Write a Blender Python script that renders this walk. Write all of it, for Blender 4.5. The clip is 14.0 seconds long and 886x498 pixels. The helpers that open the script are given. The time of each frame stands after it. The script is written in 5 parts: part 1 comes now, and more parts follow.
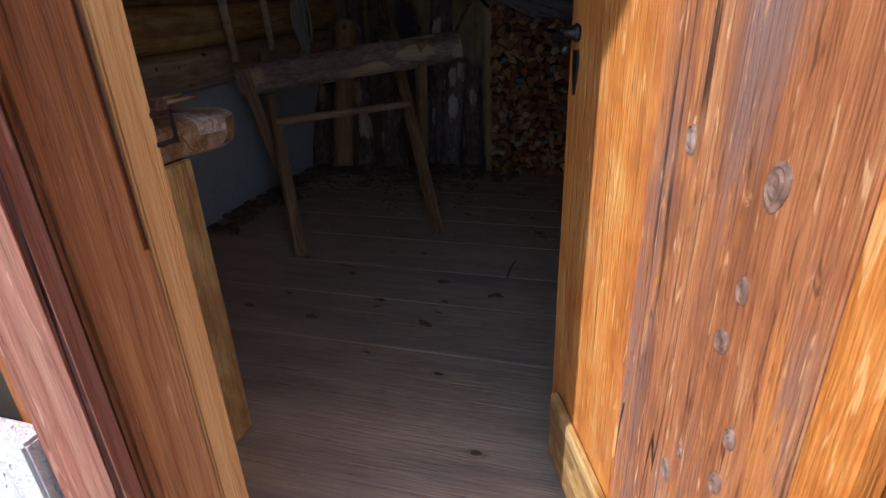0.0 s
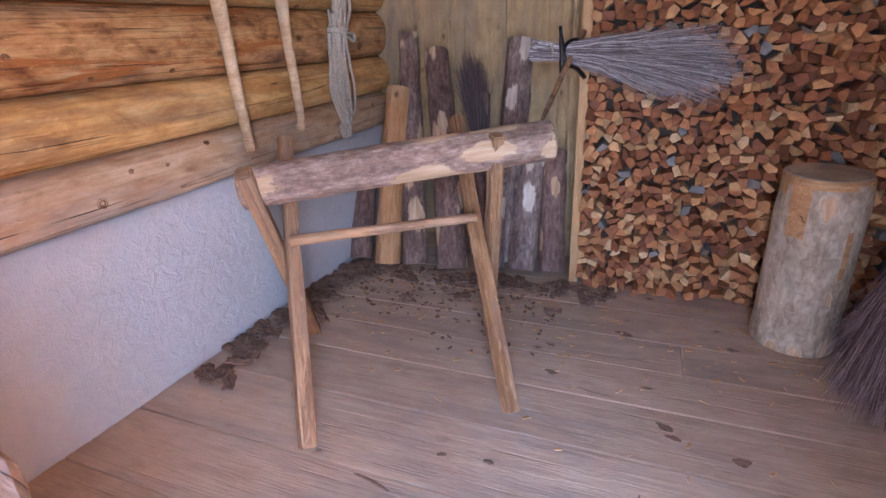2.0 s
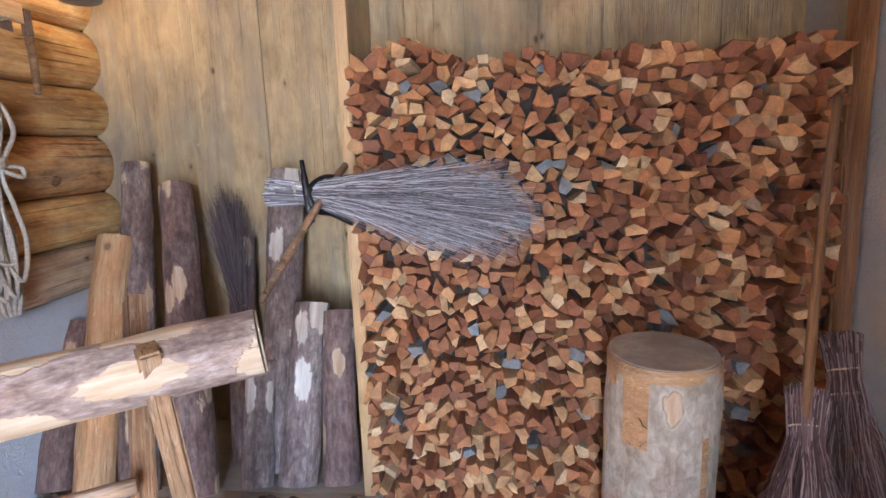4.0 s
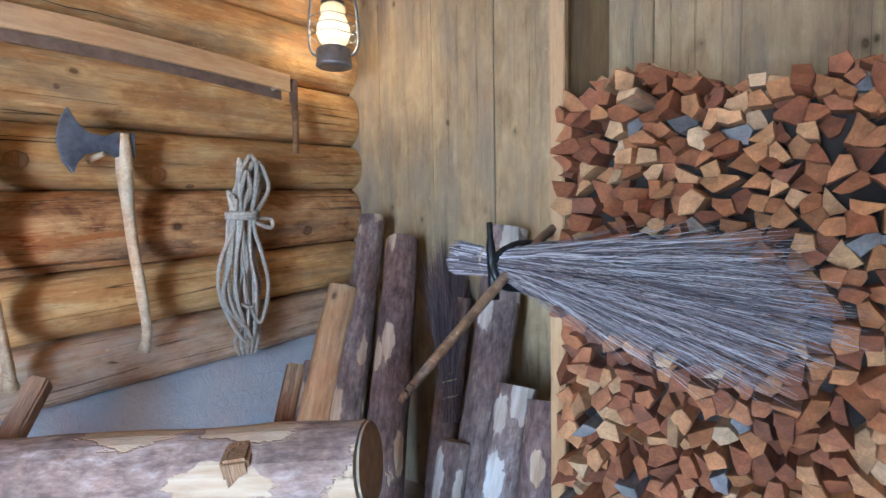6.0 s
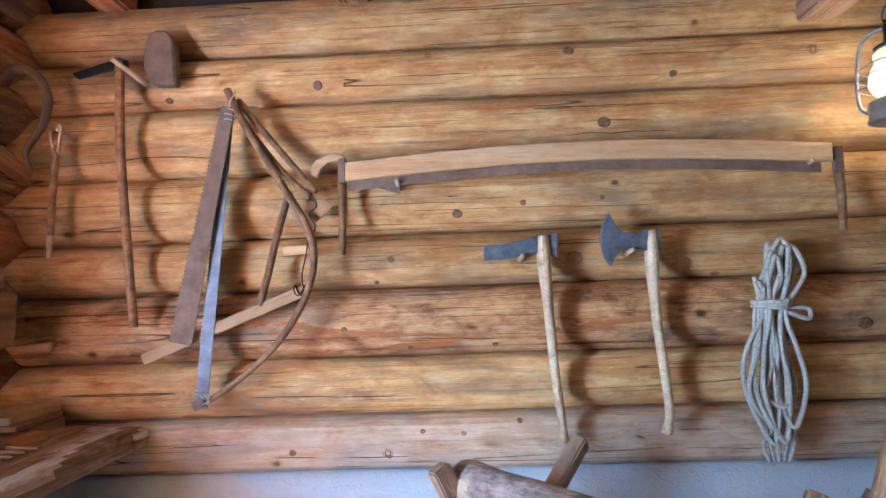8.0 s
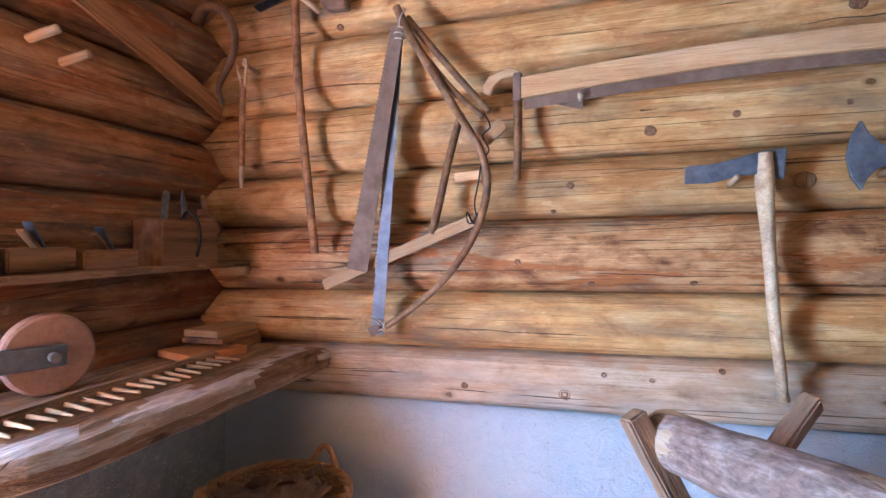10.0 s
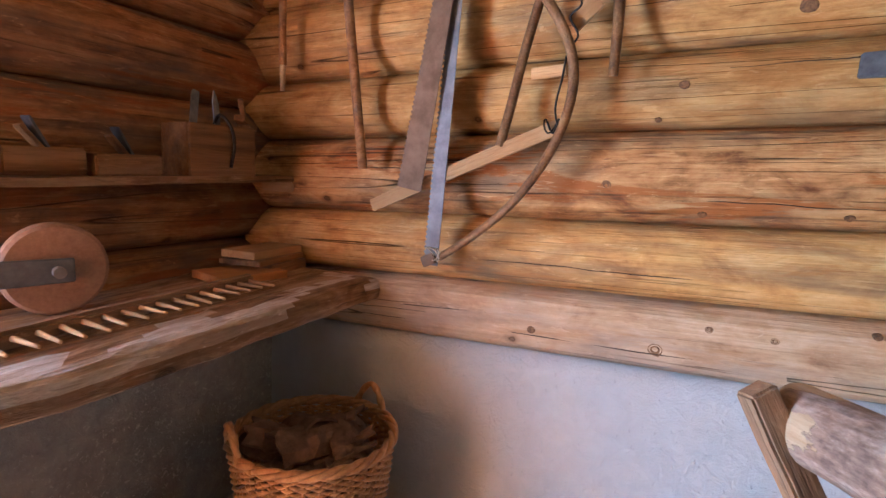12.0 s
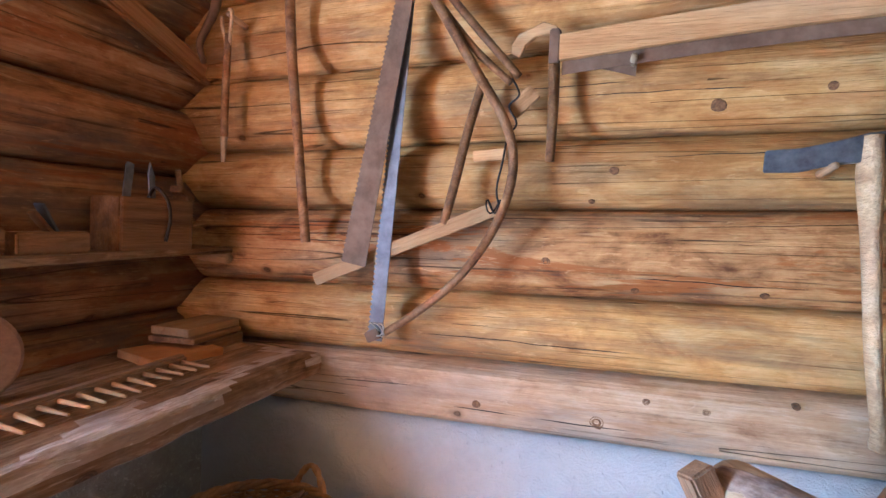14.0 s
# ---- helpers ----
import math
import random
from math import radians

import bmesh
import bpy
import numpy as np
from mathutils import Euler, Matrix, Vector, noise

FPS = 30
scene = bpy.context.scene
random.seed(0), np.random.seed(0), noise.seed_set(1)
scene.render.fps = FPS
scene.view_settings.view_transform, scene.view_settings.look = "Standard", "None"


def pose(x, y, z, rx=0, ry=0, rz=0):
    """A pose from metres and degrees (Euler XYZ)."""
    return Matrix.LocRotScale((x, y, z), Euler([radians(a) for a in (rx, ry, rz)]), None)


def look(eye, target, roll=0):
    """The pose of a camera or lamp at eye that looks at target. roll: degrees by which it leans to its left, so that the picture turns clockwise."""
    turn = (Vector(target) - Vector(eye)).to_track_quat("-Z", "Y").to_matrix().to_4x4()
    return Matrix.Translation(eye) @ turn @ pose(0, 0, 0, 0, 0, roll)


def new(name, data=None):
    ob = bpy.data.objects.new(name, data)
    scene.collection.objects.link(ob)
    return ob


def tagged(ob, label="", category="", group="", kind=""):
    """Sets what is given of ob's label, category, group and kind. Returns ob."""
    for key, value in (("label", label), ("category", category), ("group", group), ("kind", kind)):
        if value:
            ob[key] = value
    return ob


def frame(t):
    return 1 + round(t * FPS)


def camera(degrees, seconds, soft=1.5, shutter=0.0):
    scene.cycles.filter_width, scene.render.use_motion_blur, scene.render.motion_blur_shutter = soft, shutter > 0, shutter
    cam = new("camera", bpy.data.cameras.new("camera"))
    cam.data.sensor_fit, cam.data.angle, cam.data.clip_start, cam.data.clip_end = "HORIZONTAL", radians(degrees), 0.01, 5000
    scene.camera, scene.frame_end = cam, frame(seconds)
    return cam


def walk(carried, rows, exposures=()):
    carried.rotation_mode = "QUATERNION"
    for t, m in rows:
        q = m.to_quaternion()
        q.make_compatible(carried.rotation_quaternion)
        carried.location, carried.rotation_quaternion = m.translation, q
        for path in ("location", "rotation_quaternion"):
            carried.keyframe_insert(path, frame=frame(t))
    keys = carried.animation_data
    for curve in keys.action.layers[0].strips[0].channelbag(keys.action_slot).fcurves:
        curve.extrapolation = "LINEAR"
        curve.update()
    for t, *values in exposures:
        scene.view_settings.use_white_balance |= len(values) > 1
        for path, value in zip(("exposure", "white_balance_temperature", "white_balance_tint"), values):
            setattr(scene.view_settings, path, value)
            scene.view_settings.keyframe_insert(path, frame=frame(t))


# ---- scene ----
cam = camera(79.4, 14.0, shutter=0.06)
PATH = [
    (0, (0.211, -0.01, 1.078), (-0.309, 1.742, 0.268), -2.4),
    (0.5, (0.105, 0.242, 1.105), (-0.424, 1.997, 0.306), -1.7),
    (0.8, (0.058, 0.398, 1.128), (-0.623, 2.107, 0.343), -0.0),
    (1, (0.039, 0.476, 1.175), (-0.733, 2.153, 0.404), 0.5),
    (1.5, (0.0, 0.645, 1.232), (-0.811, 2.308, 0.468), -0.4),
    (2, (-0.16, 0.936, 1.247), (-0.869, 2.671, 0.548), -1.9),
    (2.3, (-0.182, 1.122, 1.24), (-0.796, 2.911, 0.59), -2.8),
    (2.5, (-0.209, 1.217, 1.239), (-0.672, 3.064, 0.628), -2.7),
    (2.7, (-0.24, 1.304, 1.246), (-0.485, 3.203, 0.667), -2.8),
    (4.8, (0.207, 2.096, 1.347), (-0.063, 4.066, 1.128), -1.5),
    (5, (0.214, 2.131, 1.353), (-0.339, 4.042, 1.147), -1.8),
    (5.5, (0.185, 2.268, 1.359), (-0.8, 4.002, 1.2), -1.4),
    (6, (0.124, 2.344, 1.357), (-1.074, 3.94, 1.223), -1.0),
    (6.5, (0.1, 2.403, 1.395), (-1.483, 3.624, 1.349), -1.3),
    (7, (0.182, 2.477, 1.404), (-1.686, 3.18, 1.531), -0.7),
    (7.5, (0.204, 2.459, 1.418), (-1.777, 2.696, 1.556), -0.1),
    (8, (0.211, 2.438, 1.402), (-1.781, 2.369, 1.572), -0.3),
    (8.5, (0.211, 2.399, 1.402), (-1.768, 2.176, 1.583), -0.2),
    (9, (0.202, 2.373, 1.398), (-1.748, 1.965, 1.564), 0.2),
    (9.2, (0.191, 2.361, 1.384), (-1.753, 1.905, 1.5), 0.3),
    (11.3, (-0.22, 2.21, 1.287), (-2.05, 1.425, 1.1), 1.9),
    (11.5, (-0.239, 2.204, 1.282), (-2.054, 1.396, 1.049), 2.1),
    (12, (-0.272, 2.22, 1.276), (-2.063, 1.375, 0.997), 2.3),
    (12.5, (-0.271, 2.222, 1.286), (-2.052, 1.35, 1.029), 2.5),
    (13, (-0.263, 2.225, 1.33), (-2.035, 1.327, 1.096), 2.1),
    (13.5, (-0.262, 2.231, 1.368), (-2.032, 1.306, 1.261), 1.9),
    (14, (-0.259, 2.199, 1.355), (-2.151, 1.554, 1.272), 2.6),
]
walk(cam, [(t, look(eye, target, roll)) for t, eye, target, roll in PATH],
     [(0, 0.1, 5500, 14), (0.5, 0.6, 5800, 22), (0.8, 1.4, 6200, 32), (1, 2.15, 6300, 37), (1.25, 3.0, 6300, 37), (1.5, 3.6, 5650, 36), (2, 4.5, 5650, 29), (2.7, 5.1, 5650, 22),
      (5, 5.25, 5150, 12), (6.5, 4.95, 4650, 6), (7.5, 5.1, 4450, 5), (8.5, 5.15, 4200, 5), (9, 5.25, 3950, 6), (11.5, 4.85, 5350, 15), (12.5, 4.8, 5250, 15), (13.5, 5.05, 4850, 10), (14, 5.0, 4800, 9)])

# ---- world, sun, large lights ----
SUN_AZ, SUN_EL = math.atan2(0.61, 0.792), radians(43.3)
world = bpy.data.worlds.new("world")
scene.world = world
world.use_nodes = True
wn = world.node_tree
sky = wn.nodes.new("ShaderNodeTexSky")
sky.sky_type, sky.sun_disc = "NISHITA", False
sky.sun_elevation, sky.sun_rotation = SUN_EL, SUN_AZ + math.pi
wn.nodes["Background"].inputs["Strength"].default_value = 0.12
wn.links.new(sky.outputs[0], wn.nodes["Background"].inputs["Color"])

sun = new("sun", bpy.data.lights.new("sun", "SUN"))
sun.data.energy, sun.data.angle, sun.data.color = 5.0, radians(0.5), (1.0, 0.93, 0.82)
sun_dir = Vector((0.61 * math.cos(SUN_EL), 0.792 * math.cos(SUN_EL), -math.sin(SUN_EL)))
sun.matrix_world = look((-3, -6, 6), Vector((-3, -6, 6)) + sun_dir)

sky_light = new("doorway_daylight", bpy.data.lights.new("doorway_daylight", "AREA"))
sky_light.data.shape, sky_light.data.size, sky_light.data.size_y = "RECTANGLE", 0.54, 1.7
sky_light.data.energy, sky_light.data.color = 2.7, (0.64, 0.84, 1.0)
sky_light.matrix_world = look((0.06, 0.46, 0.95), (-0.5, 1.85, 0.95))

lamp_light = new("lantern_bulb", bpy.data.lights.new("lantern_bulb", "POINT"))
lamp_light.data.energy, lamp_light.data.color, lamp_light.data.shadow_soft_size = 0.15, (1.0, 0.7, 0.36), 0.03
lamp_light.location = (-1.66, 3.96, 2.15)

# ---- materials ----
def node_mat(name):
    m = bpy.data.materials.new(name)
    m.use_nodes = True
    nt = m.node_tree
    return m, nt, nt.nodes["Principled BSDF"]


def mth(nt, op, a, b=0.0, clamp=False):
    n = nt.nodes.new("ShaderNodeMath")
    n.operation, n.use_clamp = op, clamp
    for i, v in enumerate((a, b)):
        if isinstance(v, (int, float)):
            n.inputs[i].default_value = v
        else:
            nt.links.new(v, n.inputs[i])
    return n.outputs[0]


def mixc(nt, fac, a, b, mode="MIX"):
    n = nt.nodes.new("ShaderNodeMix")
    n.data_type, n.blend_type = "RGBA", mode
    for sock, v in ((n.inputs[0], fac), (n.inputs[6], a), (n.inputs[7], b)):
        if isinstance(v, (int, float)):
            sock.default_value = v
        elif isinstance(v, tuple):
            sock.default_value = (*v, 1) if len(v) == 3 else v
        else:
            nt.links.new(v, sock)
    return n.outputs[2]


def ramp(nt, fac, stops):
    n = nt.nodes.new("ShaderNodeValToRGB")
    el = n.color_ramp.elements
    while len(el) < len(stops):
        el.new(0.5)
    for e, (p, c) in zip(el, stops):
        e.position, e.color = p, (*c, 1) if len(c) == 3 else c
    nt.links.new(fac, n.inputs[0])
    return n.outputs[0]


def coords(nt, scale, random_shift=True):
    tc = nt.nodes.new("ShaderNodeTexCoord")
    src = tc.outputs["Object"]
    if random_shift:
        oi = nt.nodes.new("ShaderNodeObjectInfo")
        add = nt.nodes.new("ShaderNodeVectorMath")
        add.operation = "MULTIPLY_ADD"
        cx = nt.nodes.new("ShaderNodeCombineXYZ")
        for i in range(3):
            nt.links.new(oi.outputs["Random"], cx.inputs[i])
        nt.links.new(cx.outputs[0], add.inputs[0])
        add.inputs[1].default_value = (37.0, 21.0, 53.0)
        nt.links.new(src, add.inputs[2])
        src = add.outputs[0]
    mp = nt.nodes.new("ShaderNodeVectorMath")
    mp.operation = "MULTIPLY"
    mp.inputs[1].default_value = scale
    nt.links.new(src, mp.inputs[0])
    return mp.outputs[0]


def noise_tex(nt, vec, scale, detail=4.0, rough=0.55, distort=0.0):
    n = nt.nodes.new("ShaderNodeTexNoise")
    nt.links.new(vec, n.inputs["Vector"])
    n.inputs["Scale"].default_value, n.inputs["Detail"].default_value = scale, detail
    n.inputs["Roughness"].default_value, n.inputs["Distortion"].default_value = rough, distort
    return n.outputs["Fac"]


def vor(nt, vec, scale, feature="F1", rand=1.0):
    n = nt.nodes.new("ShaderNodeTexVoronoi")
    n.feature = feature
    nt.links.new(vec, n.inputs["Vector"])
    n.inputs["Scale"].default_value, n.inputs["Randomness"].default_value = scale, rand
    return n.outputs["Distance"]


def bump(nt, bsdf, height, strength, distance):
    b = nt.nodes.new("ShaderNodeBump")
    b.inputs["Strength"].default_value, b.inputs["Distance"].default_value = strength, distance
    nt.links.new(height, b.inputs["Height"])
    nt.links.new(b.outputs[0], bsdf.inputs["Normal"])


def wood(name, dark, mid, light, rough=0.6, knots=0.07, cracks=0.006, grey=0.25, grey_col=(0.24, 0.2, 0.16), fine=1.0, vary=0.25, spec=0.3, depth="y", knot_scale=4.2, flecks=0.4, worn=0.0, peel=0.0, peel_col=(0.34, 0.13, 0.035), checks=0.0, spread=0.13):
    """Wood with its grain along the local x axis. depth: the local axis that points out of its face."""
    m, nt, bs = node_mat(name)
    blot = noise_tex(nt, coords(nt, (0.8, 4.5, 4.5)), 1.6, 4, 0.62, 0.3)
    band = noise_tex(nt, coords(nt, (0.35, 9.0, 9.0)), 1.5, 3, 0.6, 0.2)
    mott = noise_tex(nt, coords(nt, (4.4, 9.0, 9.0)), 1.4, 7, 0.68, 0.4)
    flow = noise_tex(nt, coords(nt, (1.1, 24.0, 24.0)), 1.6, 6, 0.65, 0.5)
    streak = noise_tex(nt, coords(nt, (9.0, 190.0, 190.0)), 1.0, 3, 0.6)
    tonefac = mth(nt, "ADD", mth(nt, "ADD", mth(nt, "MULTIPLY", band, 0.6 * (1 - worn)), mth(nt, "MULTIPLY", flow, 0.4 - 0.15 * worn)), mth(nt, "MULTIPLY", mott, 0.75 * worn))
    col = ramp(nt, tonefac, [(0.5 - spread, dark), (0.5, mid), (0.5 + spread, light)])
    col = mixc(nt, 0.75 * fine, col, ramp(nt, streak, [(0.3, (0.68, 0.66, 0.64)), (0.7, (1.12, 1.12, 1.12))]), "MULTIPLY")
    col = mixc(nt, mth(nt, "MULTIPLY", ramp(nt, blot, [(0.47, (0, 0, 0)), (0.7, (1, 1, 1))]), grey), col, grey_col)
    if peel:
        skin = noise_tex(nt, coords(nt, (0.85, 5.5, 5.5)), 1.7, 7, 0.66, 0.35)
        col = mixc(nt, mth(nt, "MULTIPLY", ramp(nt, skin, [(0.54, (0, 0, 0)), (0.575, (1, 1, 1))]), peel), col, peel_col)
        scuff = noise_tex(nt, coords(nt, (6.0, 26.0, 26.0)), 1.5, 7, 0.75, 0.9)
        col = mixc(nt, mth(nt, "MULTIPLY", ramp(nt, scuff, [(0.6, (0, 0, 0)), (0.66, (1, 1, 1))]), 0.7 * peel), col, tuple(min(1.0, c * 1.1 + 0.04) for c in light))
        col = mixc(nt, mth(nt, "MULTIPLY", ramp(nt, scuff, [(0.32, (1, 1, 1)), (0.38, (0, 0, 0))]), 0.75 * peel), col, tuple(c * 0.55 for c in dark))
    oi = nt.nodes.new("ShaderNodeObjectInfo")
    tone = mth(nt, "ADD", mth(nt, "MULTIPLY", oi.outputs["Random"], 2 * vary), 1.0 - vary)
    cc = nt.nodes.new("ShaderNodeCombineColor")
    for i in range(3):
        nt.links.new(tone, cc.inputs[i])
    col = mixc(nt, 1.0, col, cc.outputs[0], "MULTIPLY")
    h = mth(nt, "ADD", mth(nt, "MULTIPLY", streak, 0.5), mth(nt, "MULTIPLY", flow, 0.7))
    if flecks:
        fleck = noise_tex(nt, coords(nt, (9.0, 70.0, 70.0)), 1.0, 2, 0.5, 1.2)
        col = mixc(nt, mth(nt, "MULTIPLY", ramp(nt, fleck, [(0.64, (0, 0, 0)), (0.7, (1, 1, 1))]), flecks), col, tuple(min(1.0, c * 1.2 + 0.05) for c in light))
        col = mixc(nt, mth(nt, "MULTIPLY", ramp(nt, fleck, [(0.28, (1, 1, 1)), (0.35, (0, 0, 0))]), flecks), col, tuple(c * 0.5 for c in dark))
        h = mth(nt, "ADD", h, mth(nt, "MULTIPLY", fleck, 0.5))
    if checks:
        ln = noise_tex(nt, coords(nt, (1.1, 75.0, 75.0)), 1.0, 3, 0.6, 0.3)
        gate2 = noise_tex(nt, coords(nt, (1.2, 5.0, 5.0)), 1.8, 3, 0.6)
        line = mth(nt, "MULTIPLY", ramp(nt, ln, [(0.33, (1, 1, 1)), (0.385, (0, 0, 0))]), ramp(nt, gate2, [(0.42, (0, 0, 0)), (0.58, (1, 1, 1))]))
        col = mixc(nt, mth(nt, "MULTIPLY", line, checks), col, tuple(c * 0.3 for c in dark))
        h = mth(nt, "SUBTRACT", h, mth(nt, "MULTIPLY", line, 0.8))
    if knots:
        flat = {"y": (knot_scale * 0.8, 0.0, knot_scale * 1.25), "z": (knot_scale * 0.8, knot_scale * 1.25, 0.0)}[depth]
        warp = noise_tex(nt, coords(nt, (14, 14, 14)), 1.5, 2)
        d = mth(nt, "ADD", vor(nt, coords(nt, flat), 1.0), mth(nt, "MULTIPLY", mth(nt, "SUBTRACT", warp, 0.5), 0.1))
        kn = nt.nodes.new("ShaderNodeMapRange")
        kn.interpolation_type = "SMOOTHSTEP"
        kn.inputs[1].default_value, kn.inputs[2].default_value = knots * 0.6, knots * 1.2
        kn.inputs[3].default_value, kn.inputs[4].default_value = 1.0, 0.0
        nt.links.new(d, kn.inputs[0])
        halo = nt.nodes.new("ShaderNodeMapRange")
        halo.interpolation_type = "SMOOTHSTEP"
        halo.inputs[1].default_value, halo.inputs[2].default_value = knots, knots * 2.6
        halo.inputs[3].default_value, halo.inputs[4].default_value = 0.45, 0.0
        nt.links.new(d, halo.inputs[0])
        rings = mth(nt, "ADD", mth(nt, "MULTIPLY", mth(nt, "SINE", mth(nt, "MULTIPLY", d, 260.0)), 0.22), 0.68)
        col = mixc(nt, halo.outputs[0], col, tuple(c * 0.8 for c in dark))
        col = mixc(nt, mth(nt, "MULTIPLY", kn.outputs[0], rings), col, tuple(c * 0.25 for c in dark))
        h = mth(nt, "ADD", h, mth(nt, "MULTIPLY", kn.outputs[0], 0.6))
    if cracks:
        c1 = noise_tex(nt, coords(nt, (0.16, 9.0, 9.0)), 1.3, 1, 0.4, 0.0)
        near = mth(nt, "ABSOLUTE", mth(nt, "SUBTRACT", c1, 0.5))
        ck = mth(nt, "SUBTRACT", 1.0, mth(nt, "DIVIDE", near, cracks), True)
        gate = noise_tex(nt, coords(nt, (0.8, 3.0, 3.0)), 1.7, 1)
        ck = mth(nt, "MULTIPLY", ck, mth(nt, "GREATER_THAN", gate, 0.48))
        col = mixc(nt, mth(nt, "MULTIPLY", ck, 0.9), col, tuple(c * 0.12 for c in dark))
        h = mth(nt, "SUBTRACT", h, mth(nt, "MULTIPLY", ck, 1.6))
    nt.links.new(col, bs.inputs["Base Color"])
    nt.links.new(mth(nt, "ADD", mth(nt, "MULTIPLY", flow, 0.25), rough - 0.12), bs.inputs["Roughness"])
    bs.inputs["Specular IOR Level"].default_value = spec
    bump(nt, bs, h, 0.7, 0.008)
    return m


def plain(name, c1, c2, rough=0.6, metal=0.0, scale=14.0, bump_d=0.002, bump_s=0.3, c3=None):
    """A mottled material in two or three tones."""
    m, nt, bs = node_mat(name)
    v = coords(nt, (1, 1, 1))
    a = noise_tex(nt, v, scale, 6, 0.65)
    b = noise_tex(nt, v, scale * 0.17, 3, 0.6)
    col = ramp(nt, a, [(0.3, c1), (0.7, c2)])
    if c3:
        col = mixc(nt, ramp(nt, b, [(0.5, (0, 0, 0)), (0.66, (1, 1, 1))]), col, c3)
    nt.links.new(col, bs.inputs["Base Color"])
    bs.inputs["Roughness"].default_value, bs.inputs["Metallic"].default_value = rough, metal
    bump(nt, bs, a, bump_s, bump_d)
    return m


def plaster(name, c1, c2, stain, specks=None):
    m, nt, bs = node_mat(name)
    v = coords(nt, (1, 1, 1), False)
    trowel = noise_tex(nt, v, 17.0, 6, 0.68, 0.8)
    grit = noise_tex(nt, v, 130.0, 3, 0.6)
    big = noise_tex(nt, v, 2.3, 4, 0.6)
    pits = vor(nt, coords(nt, (1, 1.0, 0.5), False), 38.0)
    edge = mth(nt, "ADD", pits, mth(nt, "MULTIPLY", trowel, 0.35))
    pit = ramp(nt, edge, [(0.24, (1, 1, 1)), (0.3, (0, 0, 0))])
    col = ramp(nt, mth(nt, "ADD", mth(nt, "MULTIPLY", trowel, 0.85), mth(nt, "MULTIPLY", grit, 0.15)), [(0.3, c1), (0.62, c2)])
    col = mixc(nt, ramp(nt, big, [(0.5, (0, 0, 0)), (0.75, (0.7, 0.7, 0.7))]), col, stain)
    col = mixc(nt, mth(nt, "MULTIPLY", pit, 0.12), col, tuple(c * 0.5 for c in c1))
    if specks:
        flakes = noise_tex(nt, coords(nt, (1, 1, 1.0), False), 60.0, 5, 0.7, 1.0)
        col = mixc(nt, mth(nt, "MULTIPLY", ramp(nt, flakes, [(0.57, (0, 0, 0)), (0.64, (1, 1, 1))]), ramp(nt, big, [(0.35, (0.15, 0.15, 0.15)), (0.6, (0.9, 0.9, 0.9))])), col, specks)
    nt.links.new(col, bs.inputs["Base Color"])
    bs.inputs["Roughness"].default_value = 0.9
    hh = mth(nt, "ADD", mth(nt, "SUBTRACT", trowel, mth(nt, "MULTIPLY", pit, 0.45)), mth(nt, "MULTIPLY", grit, 0.25))
    bump(nt, bs, hh, 0.55, 0.022)
    return m


def end_wood(name, island=False):
    """Split firewood: each piece with its own tone."""
    m, nt, bs = node_mat(name)
    if island:
        rnd = nt.nodes.new("ShaderNodeNewGeometry").outputs["Random Per Island"]
    else:
        rnd = nt.nodes.new("ShaderNodeObjectInfo").outputs["Random"]
    col = ramp(nt, rnd, [(0.0, (0.21, 0.078, 0.036)), (0.2, (0.31, 0.112, 0.046)), (0.45, (0.41, 0.16, 0.06)), (0.7, (0.52, 0.245, 0.095)), (0.88, (0.61, 0.36, 0.165)), (0.965, (0.68, 0.48, 0.28)), (0.972, (0.2, 0.19, 0.185)), (1.0, (0.29, 0.275, 0.265))])
    v = coords(nt, (1, 1, 1), False)
    n = noise_tex(nt, v, 22.0, 4, 0.6)
    fibre = noise_tex(nt, coords(nt, (150, 12, 150), False), 1.0, 3, 0.6)
    col = mixc(nt, 0.75, col, ramp(nt, n, [(0.3, (0.55, 0.52, 0.5)), (0.7, (1.25, 1.2, 1.15))]), "MULTIPLY")
    col = mixc(nt, 0.5, col, ramp(nt, fibre, [(0.3, (0.6, 0.6, 0.6)), (0.7, (1.2, 1.2, 1.2))]), "MULTIPLY")
    nt.links.new(col, bs.inputs["Base Color"])
    bs.inputs["Roughness"].default_value = 0.8
    bump(nt, bs, mth(nt, "ADD", n, fibre), 0.4, 0.004)
    return m


